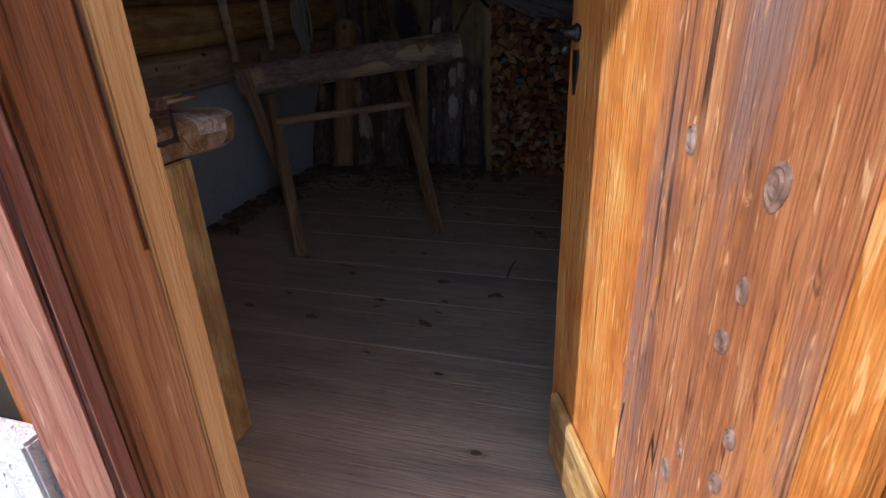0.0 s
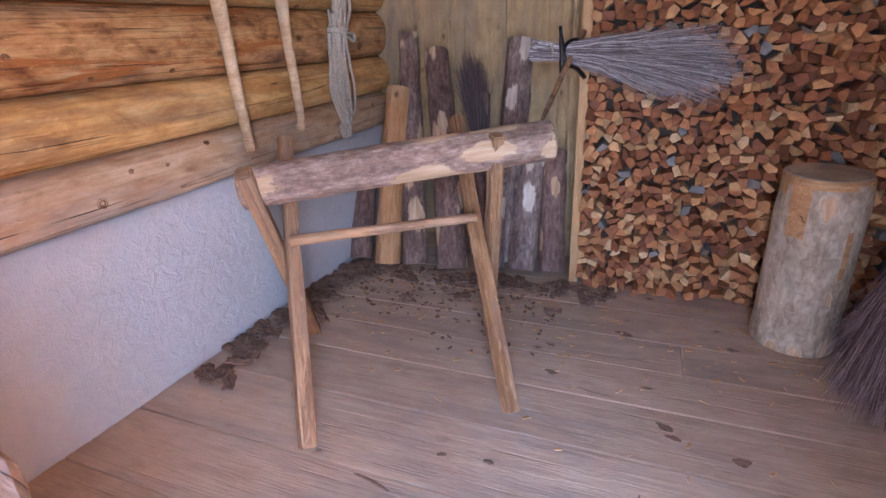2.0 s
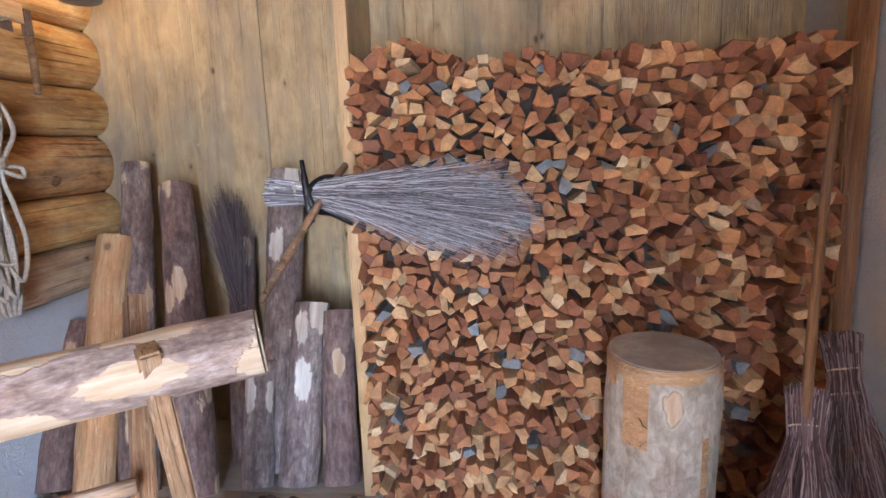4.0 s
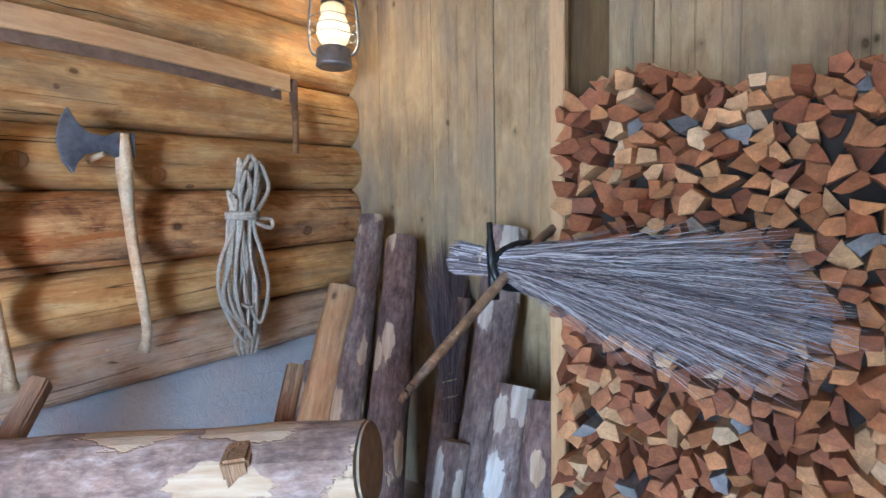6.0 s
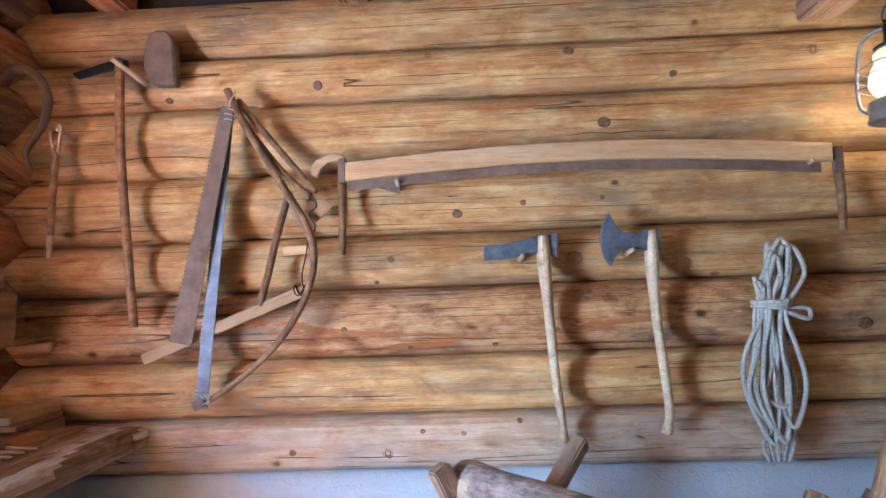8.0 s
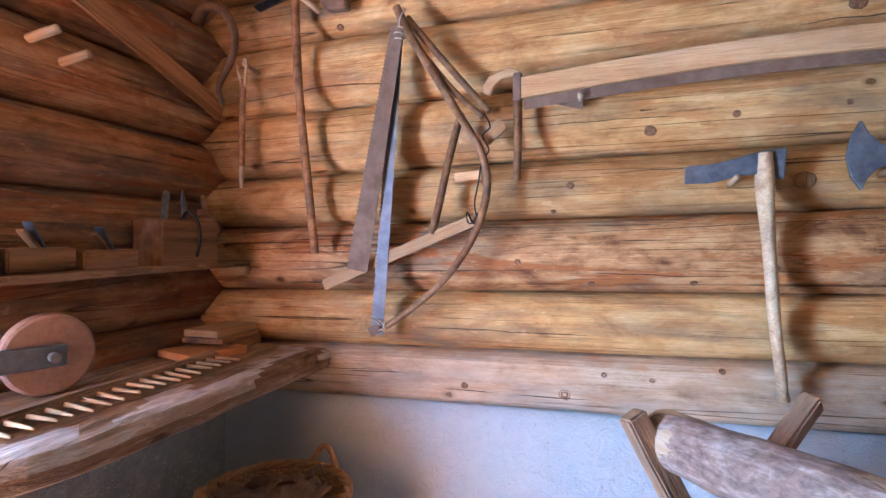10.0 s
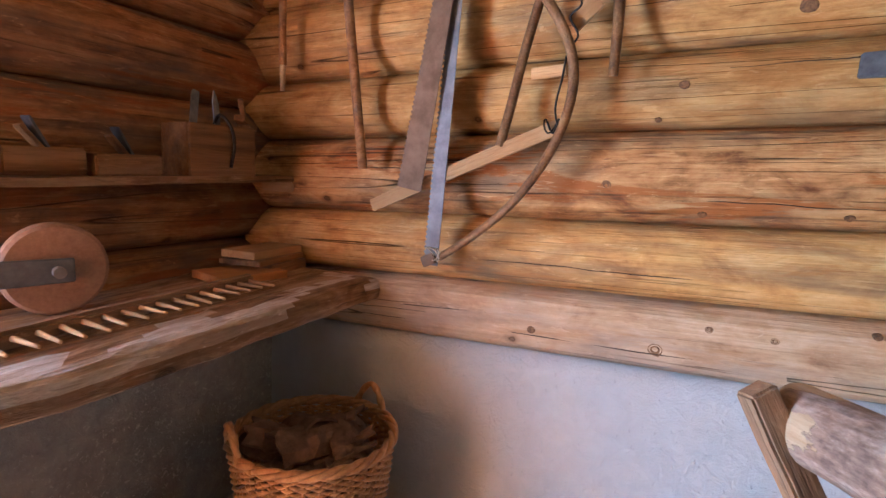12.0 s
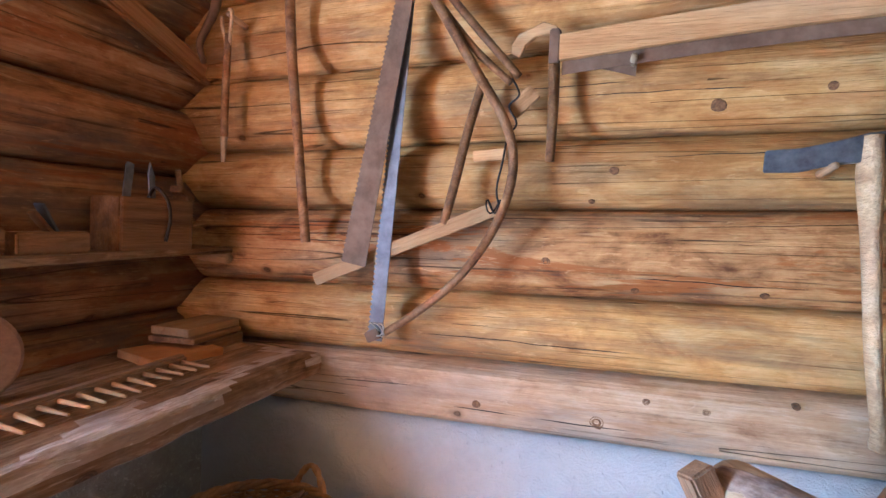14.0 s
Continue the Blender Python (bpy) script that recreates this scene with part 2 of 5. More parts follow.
def bark(name, bare=0.25, tone=((0.1, 0.06, 0.045), (0.2, 0.128, 0.1), (0.34, 0.26, 0.215)), axis="x", coarse=1.0, pale=((0.4, 0.23, 0.115), (0.6, 0.46, 0.31))):
    """Bark along the given local axis, with oval patches where it has been peeled to the pale wood."""
    def sc(a, b):
        return (a, b, b) if axis == "x" else (b, b, a)

    m, nt, bs = node_mat(name)
    warp = noise_tex(nt, coords(nt, sc(9, 20)), 1.0, 4, 0.6)
    cell = vor(nt, coords(nt, sc(3.6, 8.5)), 1.0)
    patch = mth(nt, "ADD", cell, mth(nt, "MULTIPLY", mth(nt, "SUBTRACT", warp, 0.5), 0.55))
    fine = noise_tex(nt, coords(nt, sc(18 * coarse, 60 * coarse)), 1.0, 6, 0.7)
    wide = noise_tex(nt, coords(nt, sc(2.5, 9.0)), 1.6, 5, 0.65, 0.4)
    flake = noise_tex(nt, coords(nt, sc(26, 34)), 1.0, 3, 0.6, 0.8)
    b = ramp(nt, mth(nt, "ADD", mth(nt, "MULTIPLY", fine, 0.5), mth(nt, "MULTIPLY", wide, 0.5)), [(0.38, tone[0]), (0.5, tone[1]), (0.63, tone[2])])
    b = mixc(nt, 0.55, b, ramp(nt, flake, [(0.35, (0.55, 0.5, 0.48)), (0.62, (1.3, 1.25, 1.2))]), "MULTIPLY")
    w = ramp(nt, noise_tex(nt, coords(nt, sc(4, 30)), 1.5, 5), [(0.33, pale[0]), (0.66, pale[1])])
    rim = ramp(nt, patch, [(bare + 0.02, (1, 1, 1)), (bare + 0.07, (0, 0, 0))])
    b = mixc(nt, mth(nt, "MULTIPLY", rim, 0.6), b, tuple(c * 1.5 for c in tone[1]))
    mask = ramp(nt, patch, [(bare - 0.01, (1, 1, 1)), (bare + 0.012, (0, 0, 0))])
    nt.links.new(mixc(nt, mask, b, w), bs.inputs["Base Color"])
    bs.inputs["Roughness"].default_value = 0.85
    hh = mth(nt, "ADD", mth(nt, "MULTIPLY", mth(nt, "ADD", fine, flake), 0.5), mth(nt, "MULTIPLY", mth(nt, "SUBTRACT", 1.0, mask), 0.9))
    bump(nt, bs, hh, 0.7, 0.006)
    return m


M_LOG = wood("log_wood", (0.29, 0.12, 0.034), (0.58, 0.33, 0.113), (0.76, 0.525, 0.245), spec=0.2, grey=0.95, grey_col=(0.2, 0.14, 0.085), vary=0.2, cracks=0.005, knots=0.05, knot_scale=4.6, worn=0.75, fine=0.4, flecks=0.18, peel=0.45, peel_col=(0.4, 0.17, 0.045), checks=0.65, spread=0.14)
# Paler and greyer than the other wall logs.
M_LOG_LOW = wood("log_wood_pale", (0.32, 0.175, 0.09), (0.55, 0.37, 0.22), (0.68, 0.52, 0.36), grey=0.8, grey_col=(0.34, 0.28, 0.23), vary=0.1, cracks=0.005, knots=0.05, knot_scale=4.4, worn=0.7, fine=0.35, flecks=0.15, peel=0.5, peel_col=(0.43, 0.24, 0.11), checks=0.8, spread=0.13)
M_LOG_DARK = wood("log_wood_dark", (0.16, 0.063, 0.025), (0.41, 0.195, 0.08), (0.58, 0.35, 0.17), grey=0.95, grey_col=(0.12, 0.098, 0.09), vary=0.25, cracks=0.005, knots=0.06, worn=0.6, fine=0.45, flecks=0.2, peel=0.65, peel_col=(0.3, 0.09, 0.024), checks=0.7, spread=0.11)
M_LOG_WORN = wood("log_wood_weathered", (0.15, 0.056, 0.02), (0.48, 0.245, 0.09), (0.67, 0.42, 0.19), grey=0.9, grey_col=(0.2, 0.15, 0.1), vary=0.05, cracks=0.006, knots=0.05, worn=0.75, fine=0.45, flecks=0.35, peel=0.9, peel_col=(0.36, 0.125, 0.028), checks=0.9, spread=0.105)
M_BOARD = wood("board_wood", (0.27, 0.175, 0.08), (0.43, 0.3, 0.148), (0.52, 0.385, 0.215), grey=0.75, grey_col=(0.17, 0.145, 0.12), cracks=0, knots=0.06, fine=0.12, vary=0.1, depth="z", knot_scale=5.6, flecks=0.05, worn=0.85, peel=0.45, peel_col=(0.33, 0.24, 0.145), checks=0.1, spread=0.15)
M_FLOOR = wood("floor_wood", (0.4, 0.28, 0.195), (0.55, 0.405, 0.29), (0.64, 0.5, 0.385), grey=0.85, grey_col=(0.34, 0.265, 0.215), knots=0.06, cracks=0.0, vary=0.13, rough=0.62, fine=0.05, depth="z", knot_scale=4.4, flecks=0.0, worn=0.8, peel=0.22, peel_col=(0.36, 0.25, 0.175), checks=0.12, spread=0.2, spec=0.4)
M_DOOR = wood("door_wood", (0.4, 0.11, 0.016), (0.61, 0.22, 0.04), (0.7, 0.36, 0.105), grey=0.65, grey_col=(0.32, 0.11, 0.045), knots=0.0, rough=0.5, vary=0.06, spec=0.4, depth="z", cracks=0.0, knot_scale=4.0, flecks=0.6, worn=0.85, fine=0.3, peel=0.25, peel_col=(0.42, 0.14, 0.04), checks=0.2, spread=0.15)
M_DOOR_WORN = wood("door_wood_weathered", (0.17, 0.062, 0.032), (0.4, 0.145, 0.052), (0.58, 0.29, 0.12), grey=0.9, grey_col=(0.25, 0.15, 0.12), knots=0.0, rough=0.6, vary=0.04, spec=0.35, depth="z", cracks=0.003, flecks=0.7, worn=0.35, fine=1.0, peel=0.8, peel_col=(0.54, 0.2, 0.05), checks=0.9, spread=0.12)
M_JAMB = wood("jamb_wood", (0.15, 0.042, 0.012), (0.34, 0.115, 0.032), (0.5, 0.21, 0.066), grey=0.25, grey_col=(0.32, 0.14, 0.07), cracks=0.01, rough=0.55, depth="z", knot_scale=3.0, fine=0.5, checks=0.5)
M_JAMB_NEW = wood("jamb_strip_wood", (0.38, 0.15, 0.045), (0.5, 0.22, 0.068), (0.58, 0.29, 0.1), grey=0.1, cracks=0, knots=0, vary=0.05, flecks=0.1, fine=0.4)
M_RED = wood("red_board_wood", (0.27, 0.085, 0.055), (0.46, 0.18, 0.115), (0.6, 0.3, 0.2), grey=0.3, cracks=0.005, knots=0.05, checks=0.5)
M_BENCH = wood("bench_wood", (0.13, 0.06, 0.023), (0.31, 0.165, 0.072), (0.5, 0.33, 0.19), grey=0.5, grey_col=(0.44, 0.33, 0.26), cracks=0.006, knots=0.07, rough=0.75, knot_scale=3.2, worn=0.6, peel=0.6, peel_col=(0.17, 0.08, 0.035), checks=0.8, spread=0.11)
M_BENCH_WORN = wood("bench_wood_frayed", (0.42, 0.3, 0.21), (0.62, 0.49, 0.39), (0.76, 0.65, 0.56), grey=0.5, grey_col=(0.46, 0.34, 0.26), cracks=0.006, knots=0, rough=0.85, worn=0.8, peel=0.7, peel_col=(0.34, 0.2, 0.12), checks=0.8, spread=0.1)
M_PANEL = wood("panel_wood", (0.3, 0.145, 0.042), (0.47, 0.265, 0.085), (0.57, 0.37, 0.15), grey=0.9, grey_col=(0.2, 0.11, 0.05), cracks=0.0, knots=0.05, depth="z", worn=1.0, fine=0.15, flecks=0.4, peel=0.9, peel_col=(0.28, 0.145, 0.05), spread=0.11)
M_HANDLE = wood("handle_wood", (0.38, 0.24, 0.13), (0.54, 0.38, 0.22), (0.64, 0.5, 0.33), grey=0.3, grey_col=(0.4, 0.33, 0.26), cracks=0, knots=0, rough=0.5, flecks=0.1)
M_BROWN = wood("tool_wood", (0.13, 0.055, 0.02), (0.25, 0.12, 0.045), (0.38, 0.2, 0.085), grey=0.25, cracks=0, knots=0, rough=0.5, flecks=0.2)
M_PALE = wood("pale_wood", (0.4, 0.205, 0.08), (0.53, 0.315, 0.14), (0.61, 0.41, 0.215), grey=0.2, cracks=0, knots=0, flecks=0.15, fine=0.4, worn=0.5)
M_HORSE = wood("sawhorse_wood", (0.2, 0.09, 0.038), (0.37, 0.2, 0.094), (0.5, 0.31, 0.175), grey=0.5, grey_col=(0.25, 0.19, 0.15), knots=0, cracks=0.003, worn=0.6, peel=0.7, peel_col=(0.19, 0.1, 0.055), checks=0.5)
M_BARK = bark("bark_wood", 0.36, ((0.095, 0.058, 0.046), (0.185, 0.12, 0.098), (0.32, 0.245, 0.205)))
M_BARK_DARK = bark("bark_dark", 0.25, ((0.085, 0.048, 0.04), (0.17, 0.102, 0.082), (0.27, 0.185, 0.155)))
M_BARK_HORSE = bark("bark_peeling", 0.5, ((0.12, 0.075, 0.055), (0.23, 0.15, 0.112), (0.4, 0.31, 0.26)), pale=((0.38, 0.24, 0.13), (0.51, 0.38, 0.25)))
M_BARK_PALE = bark("bark_pale", 0.35, ((0.1, 0.066, 0.055), (0.2, 0.14, 0.12), (0.36, 0.29, 0.25)), pale=((0.46, 0.36, 0.27), (0.7, 0.63, 0.55)))
M_BARE = wood("peeled_wood", (0.34, 0.155, 0.06), (0.5, 0.265, 0.11), (0.62, 0.39, 0.2), grey=0.3, knots=0.05, worn=0.5, peel=0.6, peel_col=(0.3, 0.16, 0.08))
M_END = plain("log_end", (0.3, 0.2, 0.12), (0.46, 0.34, 0.22), 0.8, scale=40)
M_BLOCK_TOP = plain("block_top", (0.33, 0.255, 0.19), (0.5, 0.42, 0.33), 0.85, scale=30, c3=(0.3, 0.24, 0.19))
M_BLOCK = bark("block_bark", 0.17, ((0.25, 0.19, 0.135), (0.36, 0.29, 0.215), (0.46, 0.39, 0.31)), "z", 0.5)
M_PLASTER = plaster("plaster", (0.49, 0.5, 0.52), (0.545, 0.555, 0.57), (0.49, 0.485, 0.48))
M_PLASTER_OLD = plaster("plaster_old", (0.29, 0.26, 0.23), (0.43, 0.39, 0.345), (0.2, 0.175, 0.155), (0.68, 0.63, 0.56))
M_STEEL = plain("blade_steel", (0.085, 0.092, 0.11), (0.21, 0.225, 0.255), 0.5, 0.55, scale=26)
M_BLUE_IRON = plain("blue_iron", (0.07, 0.08, 0.1), (0.14, 0.155, 0.185), 0.55, 0.2, scale=30)
M_SAW = plain("saw_steel", (0.12, 0.068, 0.04), (0.22, 0.14, 0.092), 0.85, 0.0, scale=18)
M_SAW_BRIGHT = plain("saw_steel_bright", (0.1, 0.1, 0.115), (0.21, 0.21, 0.235), 0.6, 0.4, scale=20)
M_IRON = plain("black_iron", (0.018, 0.016, 0.016), (0.05, 0.045, 0.042), 0.45, 0.8, scale=40)
M_ROPE = plain("rope_hemp", (0.33, 0.27, 0.2), (0.55, 0.48, 0.39), 0.9, scale=90, bump_d=0.004, bump_s=0.8)


def twig_mat(name, c1, c2, c3):
    m, nt, bs = node_mat(name)
    rnd = nt.nodes.new("ShaderNodeNewGeometry").outputs["Random Per Island"]
    nt.links.new(ramp(nt, rnd, [(0.0, c1), (0.6, c2), (1.0, c3)]), bs.inputs["Base Color"])
    bs.inputs["Roughness"].default_value = 0.7
    return m


M_TWIG = twig_mat("twigs", (0.035, 0.024, 0.025), (0.19, 0.15, 0.148), (0.62, 0.56, 0.54))
M_TWIG_DARK = twig_mat("twigs_dark", (0.035, 0.02, 0.02), (0.1, 0.062, 0.06), (0.2, 0.135, 0.125))
M_TWIG_BROWN = twig_mat("twigs_brown", (0.045, 0.024, 0.022), (0.15, 0.088, 0.078), (0.46, 0.33, 0.3))
M_WICKER = plain("wicker", (0.28, 0.125, 0.045), (0.56, 0.3, 0.12), 0.5, scale=30)
M_TIN = plain("dull_tin", (0.2, 0.19, 0.185), (0.33, 0.32, 0.31), 0.45, 0.6, scale=30)
M_KNOT = plain("knot_wood", (0.07, 0.03, 0.012), (0.3, 0.15, 0.06), 0.7, scale=90, bump_d=0.004, bump_s=0.7)
M_CHIP = plain("bark_bits", (0.075, 0.042, 0.028), (0.22, 0.13, 0.085), 0.9, scale=24, bump_d=0.006, bump_s=0.8)
M_FIREWOOD = end_wood("firewood")
M_FIREWOOD_REST = end_wood("firewood_rest", True)
# Near-black, so gaps between logs, planks and billets read as shade.
M_DARKGAP = plain("dark_gap_shade", (0.03, 0.02, 0.014), (0.05, 0.035, 0.025), 0.95)
M_GROUND = plain("gravel_ground", (0.3, 0.28, 0.25), (0.45, 0.42, 0.38), 0.95, scale=30, c3=(0.25, 0.26, 0.16))
M_OUT_PLASTER = plaster("outer_plaster", (0.62, 0.6, 0.57), (0.78, 0.76, 0.73), (0.5, 0.46, 0.42))


# ---- building helpers ----
def link_mesh(name, bm, material, smooth):
    me = bpy.data.meshes.new(name)
    bm.to_mesh(me)
    bm.free()
    for mt in material if isinstance(material, (list, tuple)) else [material]:
        me.materials.append(mt)
    if smooth:
        me.polygons.foreach_set("use_smooth", [True] * len(me.polygons))
    return new(name, me)


def part(name, bm, material, parent=None, label="", m=None, smooth=False):
    """Links a bmesh as one mesh object, under a thing or a part, at the pose m."""
    ob = link_mesh(name, bm, material, smooth)
    if parent is not None:
        ob.parent = parent
    if m is not None:
        ob.matrix_local = m
    return tagged(ob, label)


def thing(name, label, category, m=None, group="", kind=""):
    ob = new(name)
    ob.empty_display_size = 0.05
    if m is not None:
        ob.matrix_world = m
    return tagged(ob, label, category, group, kind)


def box(sx, sy, sz, bev=0.004, rough=0.0, cuts=0):
    """A box about the origin with bevelled, slightly uneven edges."""
    bm = bmesh.new()
    bmesh.ops.create_cube(bm, size=1.0)
    bmesh.ops.scale(bm, vec=(sx, sy, sz), verts=bm.verts)
    if cuts:
        for i in range(1, cuts + 1):
            geom = list(bm.verts) + list(bm.edges) + list(bm.faces)
            bmesh.ops.bisect_plane(bm, geom=geom, plane_co=(sx * (i / (cuts + 1) - 0.5), 0, 0), plane_no=(1, 0, 0))
    if rough:
        for v in bm.verts:
            v.co += noise.noise_vector(v.co * 4 + Vector((sx * 9, sy * 7, sz * 5))) * rough
    if bev:
        eds = [e for e in bm.edges if e.calc_face_angle(0) > 0.5]
        bmesh.ops.bevel(bm, geom=eds, offset=bev, segments=2, affect="EDGES", clamp_overlap=True)
    return bm


def along(p0, p1, twist=0.0):
    """The pose at p0 whose x axis points to p1."""
    p0, p1 = Vector(p0), Vector(p1)
    q = (p1 - p0).to_track_quat("X", "Z")
    return Matrix.Translation(p0) @ q.to_matrix().to_4x4() @ Matrix.Rotation(radians(twist), 4, "X")


def sweep(pts, radii, segs=10, jitter=0.0, flat=1.0, seed=0, caps=True, mat_end=0, cap_round=0.0):
    """A tube through the points; radii one a point (or one for all)."""
    pts = [Vector(p) for p in pts]
    if isinstance(radii, (int, float)):
        radii = [radii] * len(pts)
    bm = bmesh.new()
    rings = []
    up = Vector((0, 0, 1))
    t0 = (pts[1] - pts[0]).normalized()
    if abs(t0.dot(up)) > 0.95:
        up = Vector((0, 1, 0))
    side = t0.cross(up).normalized()
    for i, p in enumerate(pts):
        t = (pts[min(i + 1, len(pts) - 1)] - pts[max(i - 1, 0)]).normalized()
        side = (side - t * side.dot(t)).normalized()
        nrm = side.cross(t)
        ring = []
        for k in range(segs):
            a = 2 * math.pi * k / segs
            r = radii[i] * (1 + jitter * noise.noise(Vector((seed * 7.3 + p.x * 6, p.y * 6 + math.cos(a) * 1.2, p.z * 6 + math.sin(a) * 1.2))))
            ring.append(bm.verts.new(p + side * math.cos(a) * r + nrm * math.sin(a) * r * flat))
        rings.append(ring)
    for a, b in zip(rings, rings[1:]):
        for k in range(segs):
            bm.faces.new((a[k], a[(k + 1) % segs], b[(k + 1) % segs], b[k]))
    if caps:
        for ring, flip in ((rings[0], False), (rings[-1], True)):
            f = bm.faces.new(ring if flip else ring[::-1])
            f.material_index = mat_end
    bmesh.ops.recalc_face_normals(bm, faces=bm.faces)
    return bm


def straight(length, r0, r1, segs=14, n=10, jitter=0.04, bend=0.0, seed=0, flat=1.0, mat_end=0):
    """A log or stick along x from the origin."""
    pts, rad = [], []
    for i in range(n + 1):
        u = i / n
        pts.append((length * u, bend * math.sin(math.pi * u) + 0.3 * bend * noise.noise(Vector((seed + u * 3, 1, 2))), bend * 0.6 * noise.noise(Vector((seed + 5, u * 3, 2)))))
        rad.append(r0 + (r1 - r0) * u)
    return sweep(pts, rad, segs, jitter, flat, seed, True, mat_end)


def smooth_path(pts, n=8):
    """A Catmull-Rom line through the points."""
    pts = [Vector(p) for p in pts]
    out = []
    for i in range(len(pts) - 1):
        p0, p1, p2, p3 = pts[max(i - 1, 0)], pts[i], pts[i + 1], pts[min(i + 2, len(pts) - 1)]
        for k in range(n):
            u = k / n
            out.append(0.5 * (2 * p1 + (p2 - p0) * u + (2 * p0 - 5 * p1 + 4 * p2 - p3) * u * u + (3 * p1 - p0 - 3 * p2 + p3) * u ** 3))
    return out + [pts[-1]]


def plate(outline, thick, bev=0.0):
    """A flat shape in the local x-z plane, thick along y."""
    bm = bmesh.new()
    f = bm.faces.new([bm.verts.new((x, -thick / 2, z)) for x, z in outline])
    ex = bmesh.ops.extrude_face_region(bm, geom=[f])
    bmesh.ops.translate(bm, vec=(0, thick, 0), verts=[v for v in ex["geom"] if isinstance(v, bmesh.types.BMVert)])
    bmesh.ops.recalc_face_normals(bm, faces=bm.faces)
    if bev:
        bmesh.ops.bevel(bm, geom=[e for e in bm.edges if e.calc_face_angle(0) > 0.5], offset=bev, segments=1, affect="EDGES", clamp_overlap=True)
    return bm


def lathe(profile, segs=24):
    """A turned shape about z from (radius, height) pairs."""
    bm = bmesh.new()
    rings = [[bm.verts.new((r * math.cos(2 * math.pi * k / segs), r * math.sin(2 * math.pi * k / segs), z)) for k in range(segs)] for r, z in profile]
    for a, b in zip(rings, rings[1:]):
        for k in range(segs):
            bm.faces.new((a[k], a[(k + 1) % segs], b[(k + 1) % segs], b[k]))
    bm.faces.new(rings[0][::-1])
    bm.faces.new(rings[-1])
    bmesh.ops.recalc_face_normals(bm, faces=bm.faces)
    return bm


def join(*bms):
    """One bmesh out of several."""
    out = bms[0]
    for b in bms[1:]:
        tmp = bpy.data.meshes.new("tmp")
        b.to_mesh(tmp)
        b.free()
        out.from_mesh(tmp)
        bpy.data.meshes.remove(tmp)
    return out


def moved(bm, m):
    bmesh.ops.transform(bm, matrix=m, verts=bm.verts)
    return bm


def wall_log(p0, p1, h0, h1, depth, seed, hewn=0.0, n=56, segs=26):
    """A round wall log along local x; heights at both ends, depth its half width. hewn: how far its room side is cut flat."""
    bm = bmesh.new()
    length = (Vector(p1) - Vector(p0)).length
    rings = []
    for i in range(n + 1):
        u = i / n
        hh = (h0 + (h1 - h0) * u) / 2
        sway = 0.012 * noise.noise(Vector((seed * 3.1, u * length * 0.9, 0)))
        ring = []
        for k in range(segs):
            a = 2 * math.pi * k / segs
            c, s = math.cos(a), math.sin(a)
            r = 1 + 0.035 * noise.noise(Vector((seed * 5.7 + u * length * 1.6, c, s))) + 0.015 * noise.noise(Vector((seed + u * length * 7, c * 3, s * 3)))
            y = math.copysign(abs(c) ** 0.74, c) * depth * r + sway
            if hewn:
                y = max(min(y, depth * hewn + 0.006 * noise.noise(Vector((u * length * 5, s * 3, seed)))), -depth * hewn)
            ring.append(bm.verts.new((u * length, y, s * hh * 1.015 * (0.5 + 0.5 * r))))
        rings.append(ring)
    for a, b in zip(rings, rings[1:]):
        for k in range(segs):
            bm.faces.new((a[k], a[(k + 1) % segs], b[(k + 1) % segs], b[k]))
    bm.faces.new(rings[0][::-1])
    bm.faces.new(rings[-1])
    bmesh.ops.recalc_face_normals(bm, faces=bm.faces)
    return bm


# ---- the setting ----
SLOPE = 0.029  # the log courses rise a little towards the back


def course(z, y):
    """Height of a course that has the height z at y = 3.3."""
    return z + SLOPE * (y - 3.3)


ground = part("ground", moved(box(60, 60, 0.1, 0), pose(0, -20, -0.2)), M_GROUND)
tagged(ground, "pale trodden gravel ground outside the hut", "ground", kind="structure")

floor = tagged(new("floor"), "worn grey-brown plank floor", "floor", kind="structure")
rs = random.Random(4)
y = 0.3
row = 0
under = part("floor_underlay", moved(box(3.3, 4.2, 0.05, 0), pose(-0.4, 2.4, -0.075)), M_DARKGAP)
tagged(under, "dark gap under the floor planks", "floor", kind="structure")
while y < 4.4:
    w = rs.uniform(0.24, 0.34)
    cut = 1.2 if row % 3 else rs.uniform(-0.6, 0.4)
    row += 1
    for x0, x1 in ((-1.98, cut), (cut, 1.2)):
        L = x1 - x0 - 0.003
        if L < 0.05:
            continue
        part("plank", box(L, w - rs.uniform(0.002, 0.005), 0.04, 0.003, 0.001, 9), M_FLOOR, floor, m=pose((x0 + x1) / 2, y + w / 2, -0.02 + rs.uniform(-0.0025, 0.0015), 0, 0, 0 if rs.random() < 0.5 else 180))
    y += w

FLOOR_KNOTS = [(-1.12, 1.62, 0.02), (-0.82, 1.59, 0.024), (-0.82, 1.98, 0.018), (-0.6, 1.77, 0.018), (-0.59, 1.72, 0.011), (-0.39, 1.98, 0.021), (-0.33, 1.72, 0.014), (-0.33, 1.81, 0.013), (-0.14, 1.9, 0.026), (-0.36, 1.63, 0.028), (-0.56, 2.25, 0.014), (0.28, 1.94, 0.02), (0.19, 2.06, 0.014),
               (0.19, 2.51, 0.024), (-1.01, 1.75, 0.015), (0.31, 2.23, 0.022), (-0.01, 2.56, 0.02), (-0.72, 2.23, 0.013), (-0.21, 3.23, 0.026), (0.23, 3.23, 0.02), (-0.47, 2.82, 0.022), (-0.51, 3.03, 0.016), (-0.04, 2.61, 0.024)]
